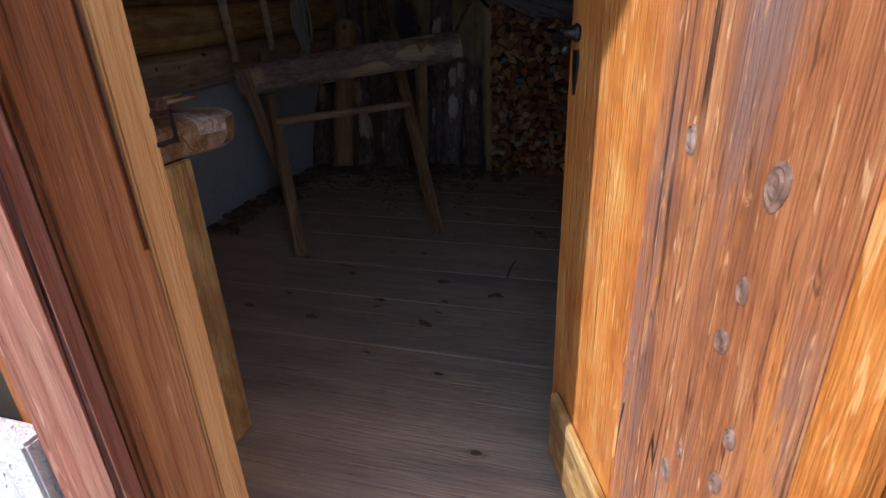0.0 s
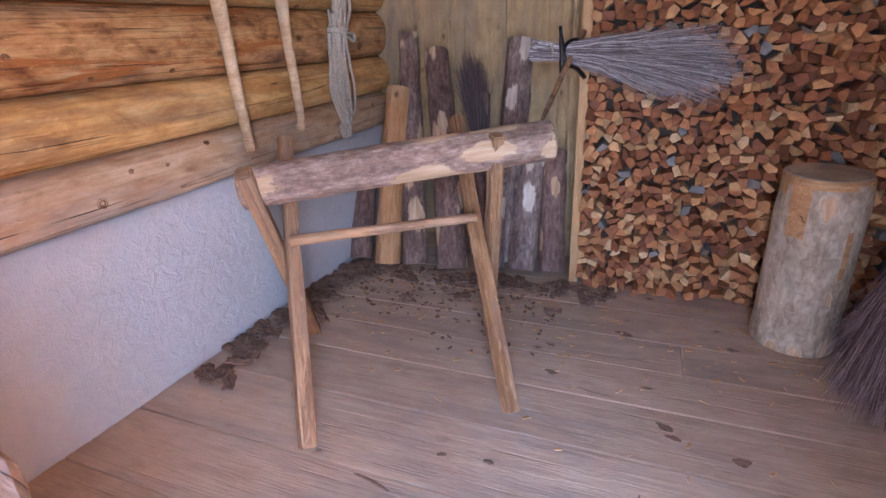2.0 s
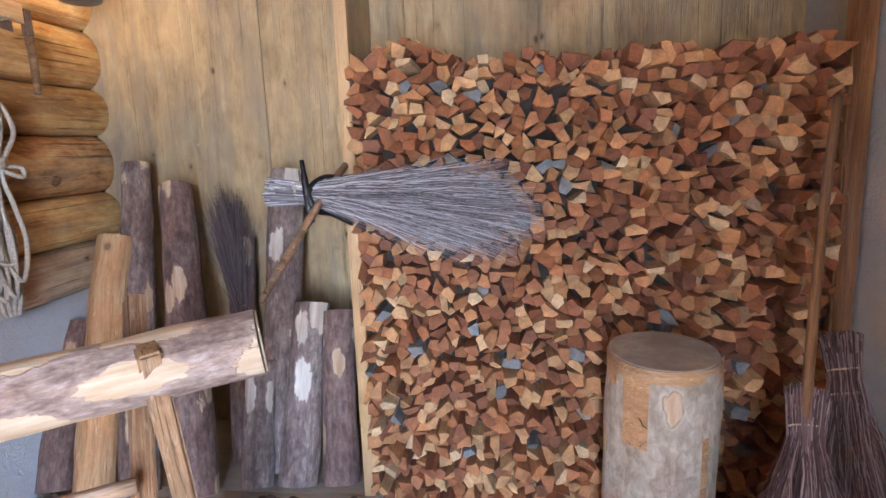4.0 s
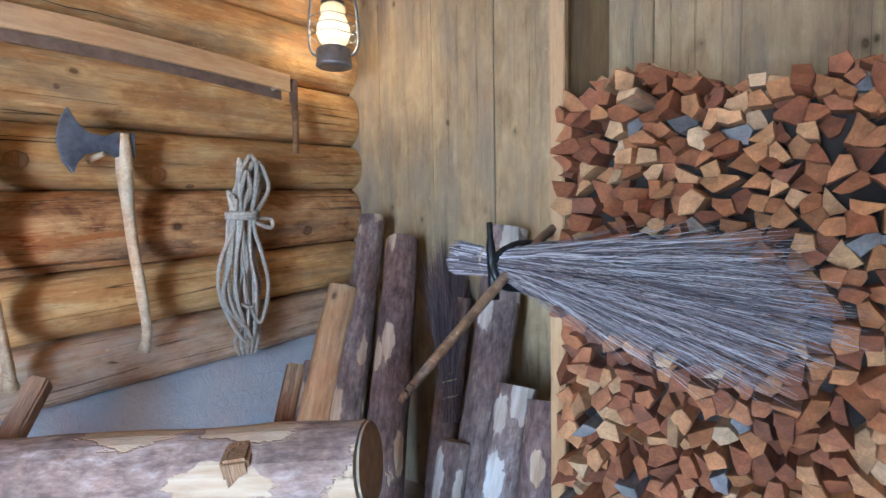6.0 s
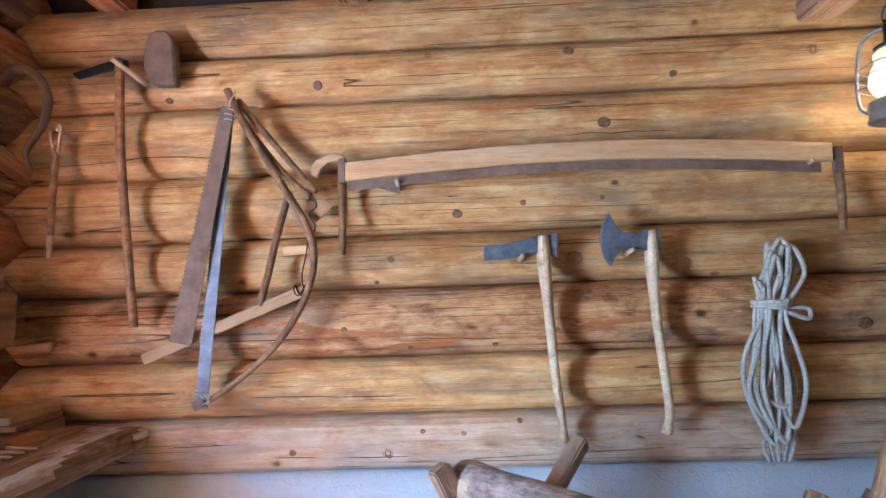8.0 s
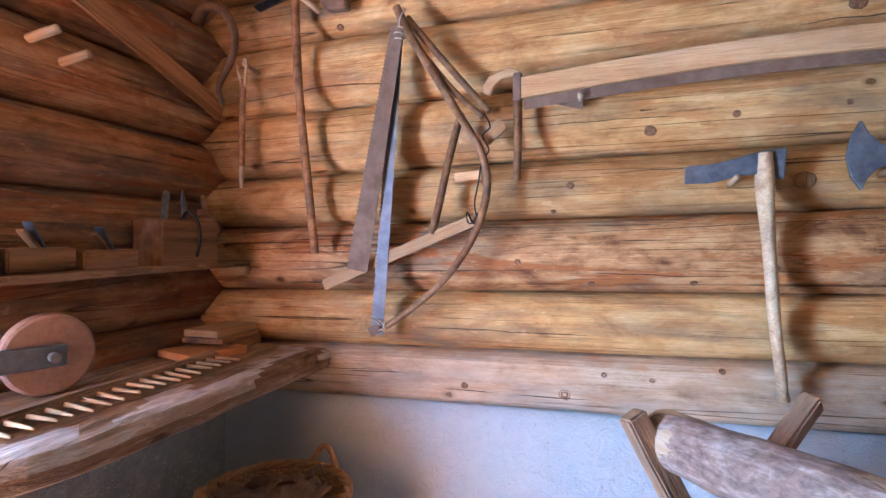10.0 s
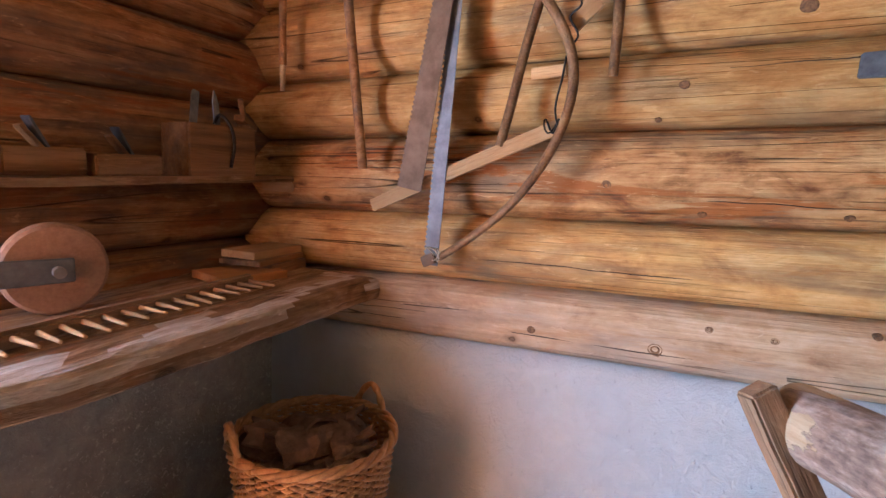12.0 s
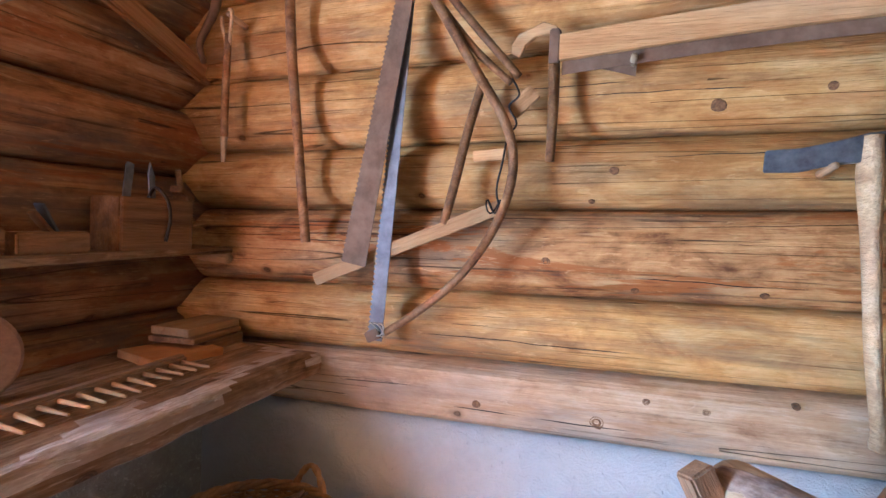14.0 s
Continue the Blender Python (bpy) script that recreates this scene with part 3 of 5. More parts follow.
M_STAIN = plain("floor_knot", (0.12, 0.075, 0.054), (0.27, 0.175, 0.125), 0.7, scale=70, bump_d=0.002)
for kx, ky, kr in FLOOR_KNOTS:
    bm = lathe([(kr, -0.003), (kr * 0.96, 0.0016), (kr * 0.5, 0.0024), (kr * 0.05, 0.0022)], 18)
    for v in bm.verts:
        k = 1 + 0.75 * noise.noise(Vector((kx * 31 + v.co.x * 45, ky * 17 + v.co.y * 45, 0)))
        v.co.x *= k * 1.25
        v.co.y *= k * 0.72
    part("knot", bm, M_STAIN, floor, m=pose(kx, ky, 0.0005, 0, 0, 25 * math.sin(kx * 40)))
for pts, r in (([(-0.95, 2.06), (-0.88, 2.05), (-0.81, 2.03)], 0.006), ([(-0.105, 2.27), (-0.12, 2.17), (-0.118, 2.06)], 0.006), ([(-0.36, 2.75), (-0.3, 2.735), (-0.22, 2.73)], 0.006)):
    part("gouge", sweep(smooth_path([(a, b, 0.0) for a, b in pts], 5), [r * (0.35 + 0.65 * math.sin(math.pi * i / (5 * len(pts) - 5))) for i in range(5 * len(pts) - 4)], 6, 0.4, 0.4), M_STAIN, floor, "dark worn gouge")

# side wall of round logs on a plastered base
wall_left = tagged(new("wall_left"), "wall of round honey-brown logs over a plastered base", "wall", kind="structure")
SEAMS = [0.742, 0.962, 1.189, 1.463, 1.683, 1.955, 2.25, 2.468, 2.72]
for i, (a, b) in enumerate(zip(SEAMS, SEAMS[1:])):
    y0 = 0.5 + (0.05 if i % 2 else 0.0)
    depth = 0.125
    p0, p1 = (-2.025, y0, course((a + b) / 2, y0)), (-2.025, 4.34, course((a + b) / 2, 4.34))
    if i == 0:
        bm = wall_log(p0, p1, b - a, b - a, 0.14, 3, hewn=0.82)
        part("log", bm, M_LOG_LOW, wall_left, "hewn bottom log, paler and greyer", along(p0, p1, 180))
    else:
        bm = wall_log(p0, p1, b - a, b - a, depth, i * 3.7 + 1)
        part("log", bm, M_LOG_WORN if i == 2 else M_LOG, wall_left, m=along(p0, p1, 180 if i % 2 else 0))
KNOTS = [(2.306, 2.382, 0.022), (2.88, 2.393, 0.028), (1.849, 2.266, 0.023), (1.215, 2.219, 0.019), (3.304, 2.294, 0.018), (3.85, 2.372, 0.029), (3.015, 2.09, 0.029), (2.422, 1.724, 0.025), (2.685, 1.767, 0.016), (2.881, 1.545, 0.037), (3.305, 1.515, 0.044), (3.443, 1.483, 0.02), (2.156, 1.542, 0.016), (1.972, 1.262, 0.018), (3.986, 1.284, 0.033), (2.569, 1.206, 0.014), (2.233, 1.193, 0.014), (1.773, 0.788, 0.017), (2.147, 0.79, 0.028), (2.282, 0.872, 0.014), (2.999, 1.784, 0.012), (2.478, 1.928, 0.012), (2.095, 1.452, 0.011), (1.516, 1.286, 0.012), (2.659, 0.914, 0.012), (2.442, 0.866, 0.014)]
for ky, kz, kr in KNOTS:
    kr *= 0.62
    zs = [course(s, ky) for s in SEAMS]
    i = max(k for k in range(len(zs) - 1) if zs[k] < kz)
    a, b = zs[i], zs[i + 1]
    s = max(-0.9, min(0.9, (kz - (a + b) / 2) / ((b - a) / 2 * 1.03)))
    face = -1.914 if i == 0 else -2.028 + 0.125 * math.sqrt(1 - s * s) ** 0.74
    bm = lathe([(kr * 1.3, -0.012), (kr * 1.25, 0.001), (kr * 1.0, 0.005), (kr * 0.8, 0.003), (kr * 0.55, 0.006), (kr * 0.3, 0.003), (kr * 0.1, 0.004)], 14)
    for v in bm.verts:
        v.co.x *= 1 + 0.35 * noise.noise(Vector((ky * 9, v.co.y * 40, v.co.x * 40)))
        v.co.y *= 1.15
    part("knot", bm, M_KNOT if kr < 0.022 else M_LOG, wall_left, m=pose(face, ky, kz, 0, 90 - 55 * s * (i > 0), 0), smooth=True)
rs = random.Random(71)
for i, (a, b) in enumerate(zip(SEAMS, SEAMS[1:])):
    splits = []
    for q in range(2 if i else 3):
        ya, ln, s0 = rs.uniform(0.7, 3.3), rs.uniform(0.3, 1.3), rs.uniform(-0.65, 0.6)
        if i == 0 and q == 0:
            ya, ln, s0 = 1.0, 2.1, -0.35
        yb = min(4.25, ya + ln)
        line = []
        for k in range(22):
            yy = ya + (yb - ya) * k / 21
            s = s0 + 0.1 * noise.noise(Vector((yy * 2.1, q * 7.0, i * 3.0))) + 0.03 * noise.noise(Vector((yy * 11, q, i)))
            xx = -1.9115 if i == 0 else -2.0275 + 0.1265 * math.sqrt(1 - s * s) ** 0.74
            line.append((xx, yy, course((a + b) / 2, yy) + s * (b - a) / 2 * 1.03))
        splits.append(sweep(line, [0.0006 + rs.uniform(0.0006, 0.0015) * math.sin(math.pi * (k + 0.3) / 21.6) for k in range(22)], 5, 0.2, 1, q))
    ob = part("drying_cracks", join(*splits), M_DARKGAP, wall_left, "thin dark drying cracks")
    ob["kind"] = "stuff"
part("wall_core", moved(box(0.16, 4.3, 2.9, 0), pose(-2.14, 2.3, 1.4)), M_DARKGAP, wall_left)
bm = bmesh.new()
N1, N2 = 40, 10
grid = [[bm.verts.new((-1.908 + 0.012 * noise.noise(Vector((0, i * 0.35, k * 0.6))), 0.6 + 3.75 * i / N1, -0.05 + (course(0.752, 0.6 + 3.75 * i / N1) + 0.05) * k / N2)) for k in range(N2 + 1)] for i in range(N1 + 1)]
for i in range(N1):
    for k in range(N2):
        bm.faces.new((grid[i][k], grid[i + 1][k], grid[i + 1][k + 1], grid[i][k + 1]))
ex = bmesh.ops.extrude_face_region(bm, geom=list(bm.faces))
bmesh.ops.translate(bm, vec=(-0.14, 0, 0), verts=[v for v in ex["geom"] if isinstance(v, bmesh.types.BMVert)])
bmesh.ops.recalc_face_normals(bm, faces=bm.faces)
part("plaster_base", bm, M_PLASTER, wall_left, "whitewashed uneven plaster", smooth=True)

# wall with the door
wall_front = tagged(new("wall_front"), "log wall with the door, over a plastered base", "wall", kind="structure")
FSEAMS = [0.72, 0.985, 1.245, 1.5, 1.76, 2.03, 2.28, 2.52, 2.76]
for i, (a, b) in enumerate(zip(FSEAMS, FSEAMS[1:])):
    z = (a + b) / 2
    spans = [(-2.02, -0.48), (0.56, 1.3)] if z < 1.9 else [(-2.02, 1.3)]
    for x0, x1 in spans:
        p0, p1 = (x0, 0.485, z), (x1, 0.485, z)
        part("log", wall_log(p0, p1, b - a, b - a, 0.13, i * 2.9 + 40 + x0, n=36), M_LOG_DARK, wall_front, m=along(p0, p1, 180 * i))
for x0, x1 in ((-2.2, -0.46), (0.56, 1.3)):
    xb = -0.735 if x0 < 0 else x1
    part("plaster_base", moved(box(xb - x0, 0.34, 0.86, 0.004, 0.004, 8), pose((x0 + xb) / 2, 0.51, 0.3)), M_PLASTER_OLD, wall_front, "old grey plaster")
    part("outer_plaster", moved(box(x1 - x0 + 0.076, 0.035, 0.86, 0.004, 0.003, 8), pose((x0 + x1) / 2 + (0.038 if x0 < 0 else -0.038), 0.318, 0.22)), M_OUT_PLASTER, wall_front, "white lime plaster")
for x0, x1, z0, z1 in ((-2.2, -0.45, -0.1, 2.9), (0.56, 1.3, 0.7, 2.9), (-0.44, 0.56, 2.05, 2.9)):
    part("wall_core", moved(box(x1 - x0, 0.06, z1 - z0, 0), pose((x0 + x1) / 2, 0.4, (z0 + z1) / 2)), M_DARKGAP, wall_front)

# back wall of upright boards, and the board that parts off the wood pile
wall_back = tagged(new("wall_back"), "back wall of upright weathered boards", "wall", kind="structure")
bx = -1.98
rs = random.Random(9)
for w in (0.22, 0.336, 0.334, 0.34, 0.24):
    part("board", box(2.9, w - 0.0015, 0.03, 0.0015), M_BOARD, wall_back, m=pose(bx + w / 2, 4.36 + rs.uniform(-0.004, 0.004), 1.4) @ pose(0, 0, 0, 90, 90, 0))
    bx += w
bx = -0.66
for w in (0.286, 0.244, 0.3, 0.36, 0.33, 0.35):
    part("board", box(2.9, w - 0.0015, 0.03, 0.0015), M_BOARD, wall_back, m=pose(bx + w / 2, 4.16 + rs.uniform(-0.004, 0.004), 1.4) @ pose(0, 0, 0, 90, 90, 0))
    bx += w
part("wall_core", moved(box(3.6, 0.1, 2.9, 0), pose(-0.4, 4.45, 1.4)), M_DARKGAP, wall_back)

partition = thing("partition_board", "tall pale sawn board closing the wood pile's side", "partition", kind="structure")
part("board", box(2.75, 0.6, 0.035, 0.003), M_BOARD, partition, m=pose(-0.535, 4.08, 1.36) @ pose(0, 0, 0, 0, 90, 0))
part("edge_strip", box(2.75, 0.03, 0.045, 0.003), M_PALE, partition, m=pose(-0.53, 3.775, 1.36) @ pose(0, 0, 0, 0, 90, 0))

wall_right = tagged(new("wall_right"), "plain grey plastered wall", "wall", kind="structure")
part("plaster", moved(box(0.2, 4.2, 2.9, 0.003), pose(1.26, 2.35, 1.4)), M_PLASTER, wall_right)
post = part("corner_post", box(2.8, 0.05, 0.07, 0.006, 0.002, 10), M_BROWN, wall_right, "dark brown upright post", pose(1.115, 3.72, 1.4) @ pose(0, 0, 0, 0, 90, 0))

ceiling = tagged(new("ceiling"), "plank ceiling on joists", "ceiling", kind="structure")
cb = []
x = -2.1
while x < 1.3:
    cb.append(moved(box(0.235, 4.2, 0.03, 0.003), pose(x + 0.12, 2.35, 2.77 + 0.004 * math.sin(x * 9))))
    x += 0.24
part("planks", join(*cb), M_LOG, ceiling)
for i, (jy, jz) in enumerate(((0.95, 2.7), (2.0, 2.7), (3.78, 2.5))):
    part("joist", box(3.3 if i < 2 else 3.05, 0.14, 0.16, 0.012, 0.004, 12), M_LOG_DARK if i < 2 else M_HORSE, ceiling, m=pose(-0.35 if i < 2 else -0.255, jy, jz))
roof = part("roof", moved(box(4.6, 6.0, 0.08, 0), pose(-0.4, 2.3, 3.0)), M_RED)
tagged(roof, "wooden roof over the hut", "roof", kind="structure")

# ---- doorway ----
door_frame = tagged(new("door_frame"), "heavy brown weathered wooden door frame", "door frame", kind="structure")
part("jamb", box(2.1, 0.105, 0.17, 0.006, 0.003, 12), M_JAMB, door_frame, "cracked dark brown post", pose(-0.365, 0.397, 0.96) @ pose(0, 0, 0, 0, 90, 0))
part("stop_strip", box(2.1, 0.05, 0.17, 0.003), M_JAMB_NEW, door_frame, "pale planed strip", pose(-0.366, 0.475, 0.96) @ pose(0, 0, 0, 0, 90, 0))
part("outer_board", box(2.2, 0.03, 0.1, 0.006, 0.003, 12), M_RED, door_frame, "reddish weathered board", pose(-0.332, 0.328, 0.9) @ pose(0, 0, 0, 0, 90, 0))
part("jamb", box(2.1, 0.2, 0.1, 0.006, 0.003, 12), M_JAMB, door_frame, "", pose(0.53, 0.4, 0.96) @ pose(0, 0, 0, 0, 90, 0))
part("lintel", box(1.1, 0.22, 0.14, 0.006, 0.003, 6), M_JAMB, door_frame, "", pose(0.08, 0.41, 2.08))
part("threshold", box(0.76, 0.26, 0.14, 0.012, 0.004, 6), M_PALE, door_frame, "worn pale threshold beam", pose(0.1, 0.42, -0.05))
keeper = part("keeper", join(moved(box(0.003, 0.034, 0.006, 0.001), pose(0, 0, 0.017)), moved(box(0.003, 0.006, 0.04, 0.001), pose(0, 0.015, 0)), moved(box(0.003, 0.034, 0.006, 0.001), pose(0, 0, -0.017))), M_IRON, door_frame, "thin dark iron latch keeper", pose(-0.279, 0.51, 0.966))

LEAF = along((0.46, 0.41, 0.0), (0.17, 1.105, 0.0))  # x from hinge to latch edge, y to the sunlit outer side
door = thing("door", "open plank door, orange-brown varnish worn by the sun", "door", LEAF, kind="structure")
LW = 0.753
for x0, x1 in ((0.0, 0.055), (0.057, 0.405), (0.407, LW)):
    part("plank", box(1.94, x1 - x0, 0.04, 0.004, 0.001, 8), M_DOOR_WORN if 0.05 < x0 < 0.1 else M_DOOR, door, m=pose((x0 + x1) / 2, 0.0, 1.02) @ pose(0, 0, 0, 0, 90, 0) @ pose(0, 0, 0, 90, 0, 0))
M_DOOR_KNOT = plain("door_knot", (0.1, 0.05, 0.035), (0.34, 0.2, 0.14), 0.6, scale=70, bump_d=0.004, bump_s=0.8, c3=(0.45, 0.33, 0.27))
for kx, kz, kr in [(0.309, 0.931, 0.014), (0.157, 0.916, 0.02), (0.172, 0.792, 0.013), (0.188, 0.721, 0.014), (0.143, 0.61, 0.011), (0.247, 0.459, 0.014), (0.149, 0.532, 0.014), (0.223, 0.514, 0.008)]:
    bm = lathe([(kr, -0.003), (kr * 0.95, 0.001), (kr * 0.75, 0.0028), (kr * 0.62, 0.001), (kr * 0.45, 0.003), (kr * 0.2, 0.0012), (kr * 0.05, 0.002)], 20)
    for v in bm.verts:
        k = 1 + 0.6 * noise.noise(Vector((kx * 60 + v.co.x * 40, kz * 60 + v.co.y * 40, 0)))
        v.co.x *= k * 0.75
        v.co.y *= k * 1.35
    part("knot", bm, M_DOOR_KNOT, door, "grey weathered knot", m=pose(kx, 0.0205, kz, -90, 0, 0))
for z in (0.35, 1.5):
    part("ledge", box(LW - 0.06, 0.03, 0.09, 0.005), M_JAMB, door, m=pose(LW / 2, -0.036, z))
part("weather_strip", plate([(0.05, -0.09), (0.7, -0.09), (0.7, 0.1), (0.2, 0.06), (0.05, 0.03)], 0.02, 0.004), M_PANEL, door, "worn pale bottom strip", m=pose(0.0, 0.031, 0.14))
latch = part("latch", join(moved(lathe([(0.014, 0), (0.017, 0.004), (0.014, 0.01), (0.008, 0.014), (0.008, 0.032)], 16), pose(0, 0, 0, -90, 0, 0)), sweep(smooth_path([(-0.005, 0.03, 0.002), (0.01, 0.033, 0.0), (0.03, 0.031, -0.006), (0.045, 0.028, -0.014)], 5), 0.0075, 10), sweep(smooth_path([(0.0, 0.028, 0.0), (-0.01, 0.04, -0.004), (-0.03, 0.044, -0.012), (-0.058, 0.042, -0.026)], 5), [0.0055 + 0.0002 * k for k in range(16)], 10)), M_IRON, door, "black iron lever handle", m=pose(LW - 0.04, 0.02, 1.035), smooth=True)
part("lock_plate", plate([(-0.009, 0.03), (0.009, 0.03), (0.013, 0.01), (0.008, -0.02), (0.0, -0.05), (-0.008, -0.02), (-0.013, 0.01)], 0.004), M_IRON, latch, "pointed iron plate", m=pose(0, 0.003, -0.06))
part("latch_bar", moved(box(0.1, 0.01, 0.016, 0.003), pose(0.035, -0.028, 0.0)), M_STEEL, latch, "worn bright latch bar")


# ---- workbench ----
bench = thing("workbench", "thick worn plank workbench standing against the log wall", "workbench", pose(-1.25, 0.9, 0))
def slab():
    """The top: a thick plank with a broken corner and worn edges."""
    out = [(-1.9, 0.62), (-1.2, 0.62), (-0.69, 0.64), (-0.67, 0.8), (-0.665, 0.9), (-0.648, 1.0), (-0.645, 1.09), (-0.66, 1.145), (-0.72, 1.175), (-0.82, 1.192), (-1.0, 1.197), (-1.15, 1.205), (-1.3, 1.2), (-1.5, 1.203), (-1.7, 1.198), (-1.9, 1.2)]
    dense = []
    for (xa, ya), (xb, yb) in zip(out, out[1:] + out[:1]):
        n = max(1, int(math.hypot(xb - xa, yb - ya) / 0.04))
        dense += [(xa + (xb - xa) * i / n, ya + (yb - ya) * i / n) for i in range(n)]
    cx, cy = -1.27, 0.9
    bm = bmesh.new()
    rings = []
    for z, inset in ((0.79, 0.012), (0.797, 0.002), (0.83, 0.0), (0.855, 0.004), (0.866, 0.014), (0.872, 0.035), (0.874, 0.06), (0.874, 0.09), (0.874, 0.13)):
        ring = []
        for x, y in dense:
            k = inset + 0.012 * noise.noise(Vector((x * 9, y * 9, z * 12)))
            d = Vector((cx - x, (cy - y) * 2, 0)).normalized()
            ring.append(bm.verts.new((x + d.x * k, y + d.y * k, z + 0.013 - 0.01 * (x + 0.65) + 0.004 * noise.noise(Vector((x * 7, y * 7, 3))) + (0.004 * noise.noise(Vector((x * 31, inset * 60, 7))) if z > 0.86 else 0.0))))
        rings.append(ring)
    n = len(dense)
    for a, b in zip(rings, rings[1:]):
        for k in range(n):
            f = bm.faces.new((a[k], a[(k + 1) % n], b[(k + 1) % n], b[k]))
            c = f.calc_center_median()
            if c.z > 0.855 and c.y > 1.0 + 0.02 * math.sin(c.x * 9) and noise.noise(Vector((c.x * 5, c.y * 14, 4))) > -0.18 - 0.35 * (c.x + 1.2):
                f.material_index = 1
    bm.faces.new(rings[0][::-1])
    bm.faces.new(rings[-1])
    bmesh.ops.recalc_face_normals(bm, faces=bm.faces)
    return moved(bm, pose(1.25, -0.9, 0))


part("bench_top", slab(), [M_BENCH, M_BENCH_WORN], bench, "thick scarred slab, pale with wear")
part("end_panel", box(0.79, 0.53, 0.045, 0.004, 0.003, 8), M_PANEL, bench, "yellow-brown weathered board", pose(0.545, -0.17, 0.4) @ pose(0, 0, 0, 0, 90, 0))

# ---- sawhorse ----
D, NRM = Vector((0.88, 0.475, 0)), Vector((0.475, -0.88, 0))
A0 = Vector((-1.57, 2.45, 0))
horse = thing("sawhorse", "sawhorse of two crossed pairs of hewn legs", "sawhorse")
for p0, p1, w in (((-1.154, 2.105, 0.0), (-1.659, 2.839, 0.91), 0.052), ((-1.6, 2.8, 0.0), (-1.475, 2.36, 0.875), 0.054),
                  ((-0.558, 2.515, 0.0), (-1.007, 3.202, 0.965), 0.048), ((-0.83, 3.13, 0.0), (-0.715, 2.85, 0.95), 0.05)):
    L = (Vector(p1) - Vector(p0)).length
    part("leg", moved(box(L, w, w * 1.15, 0.006, 0.004, 8), pose(L / 2, 0, 0)), M_HORSE, horse, m=along(p0, p1, 20))
p0, p1 = Vector((-1.43, 2.5, 0.58)), Vector((-0.8, 2.87, 0.62))
part("stretcher", straight((p1 - p0).length, 0.022, 0.019, 10, 8, 0.1, 0.006), M_HORSE, horse, m=along(p0, p1), smooth=True)
p0, p1 = A0 + Vector((0, 0, 0.79)), A0 + D * 1.165 + Vector((0, 0, 0.912))
hlog = thing("log_on_sawhorse", "half-peeled log lying across the sawhorse", "log", along(p0, p1))
L = (p1 - p0).length
part("trunk", straight(L, 0.08, 0.078, 24, 30, 0.07, 0.012, 2, mat_end=1), [M_BARK_HORSE, M_END], hlog)
part("cut_face", moved(lathe([(0.0, 0), (0.074, 0), (0.072, 0.004), (0.0, 0.004)], 24), pose(L + 0.001, 0, 0, 0, 90, 0)), M_END, hlog, "brown sawn end")
part("cut_face", moved(lathe([(0.0, 0), (0.074, 0), (0.072, 0.004), (0.0, 0.004)], 24), pose(-0.001, 0, 0, 0, -90, 0)), M_PALE, hlog, "pale sawn end")

block = thing("chopping_block", "tall grey-barked chopping block, pale at its upper rim", "chopping block", pose(0.47, 3.42, 0, 2.5, 0, 0))
zs = [0.0, 0.015] + [0.04 * i for i in range(1, 19)] + [0.742, 0.755]
bm = sweep([(0, 0, z) for z in zs], [0.155] + [0.163 - 0.008 * z / 0.78 for z in zs[1:-1]] + [0.15], 40, 0.06, 1, 3, True, 1)
for f in bm.faces:
    c = f.calc_center_median()
    if f.material_index == 0 and (c.z > 0.715 + 0.1 * noise.noise(Vector((c.x * 12, c.y * 12, 1.0))) or (c.z > 0.52 and abs(math.atan2(c.y, c.x) + 2.3) < 0.22) or (0.36 < c.z < 0.55 and abs(math.atan2(c.y, c.x) + 1.0) < 0.12)):
        f.material_index = 2
part("trunk", bm, [M_BLOCK, M_BLOCK_TOP, M_BARE], block)
part("chopped_top", moved(lathe([(0.0, 0), (0.148, 0), (0.144, 0.004), (0.0, 0.005)], 36), pose(0, 0, 0.754)), M_BLOCK_TOP, block, "grey-brown scarred top")

# ---- firewood ----
def clip(poly, px, py, nx, ny):
    out = []
    for (x0, y0), (x1, y1) in zip(poly, poly[1:] + poly[:1]):
        a, b = (x0 - px) * nx + (y0 - py) * ny, (x1 - px) * nx + (y1 - py) * ny
        if a <= 0:
            out.append((x0, y0))
        if (a < 0) != (b < 0):
            u = a / (a - b)
            out.append((x0 + (x1 - x0) * u, y0 + (y1 - y0) * u))
    return out


def pile_top(x):
    return 1.612 + 0.012 * math.sin(x * 14) + 0.085 * math.exp(-((x + 0.34) / 0.2) ** 2)


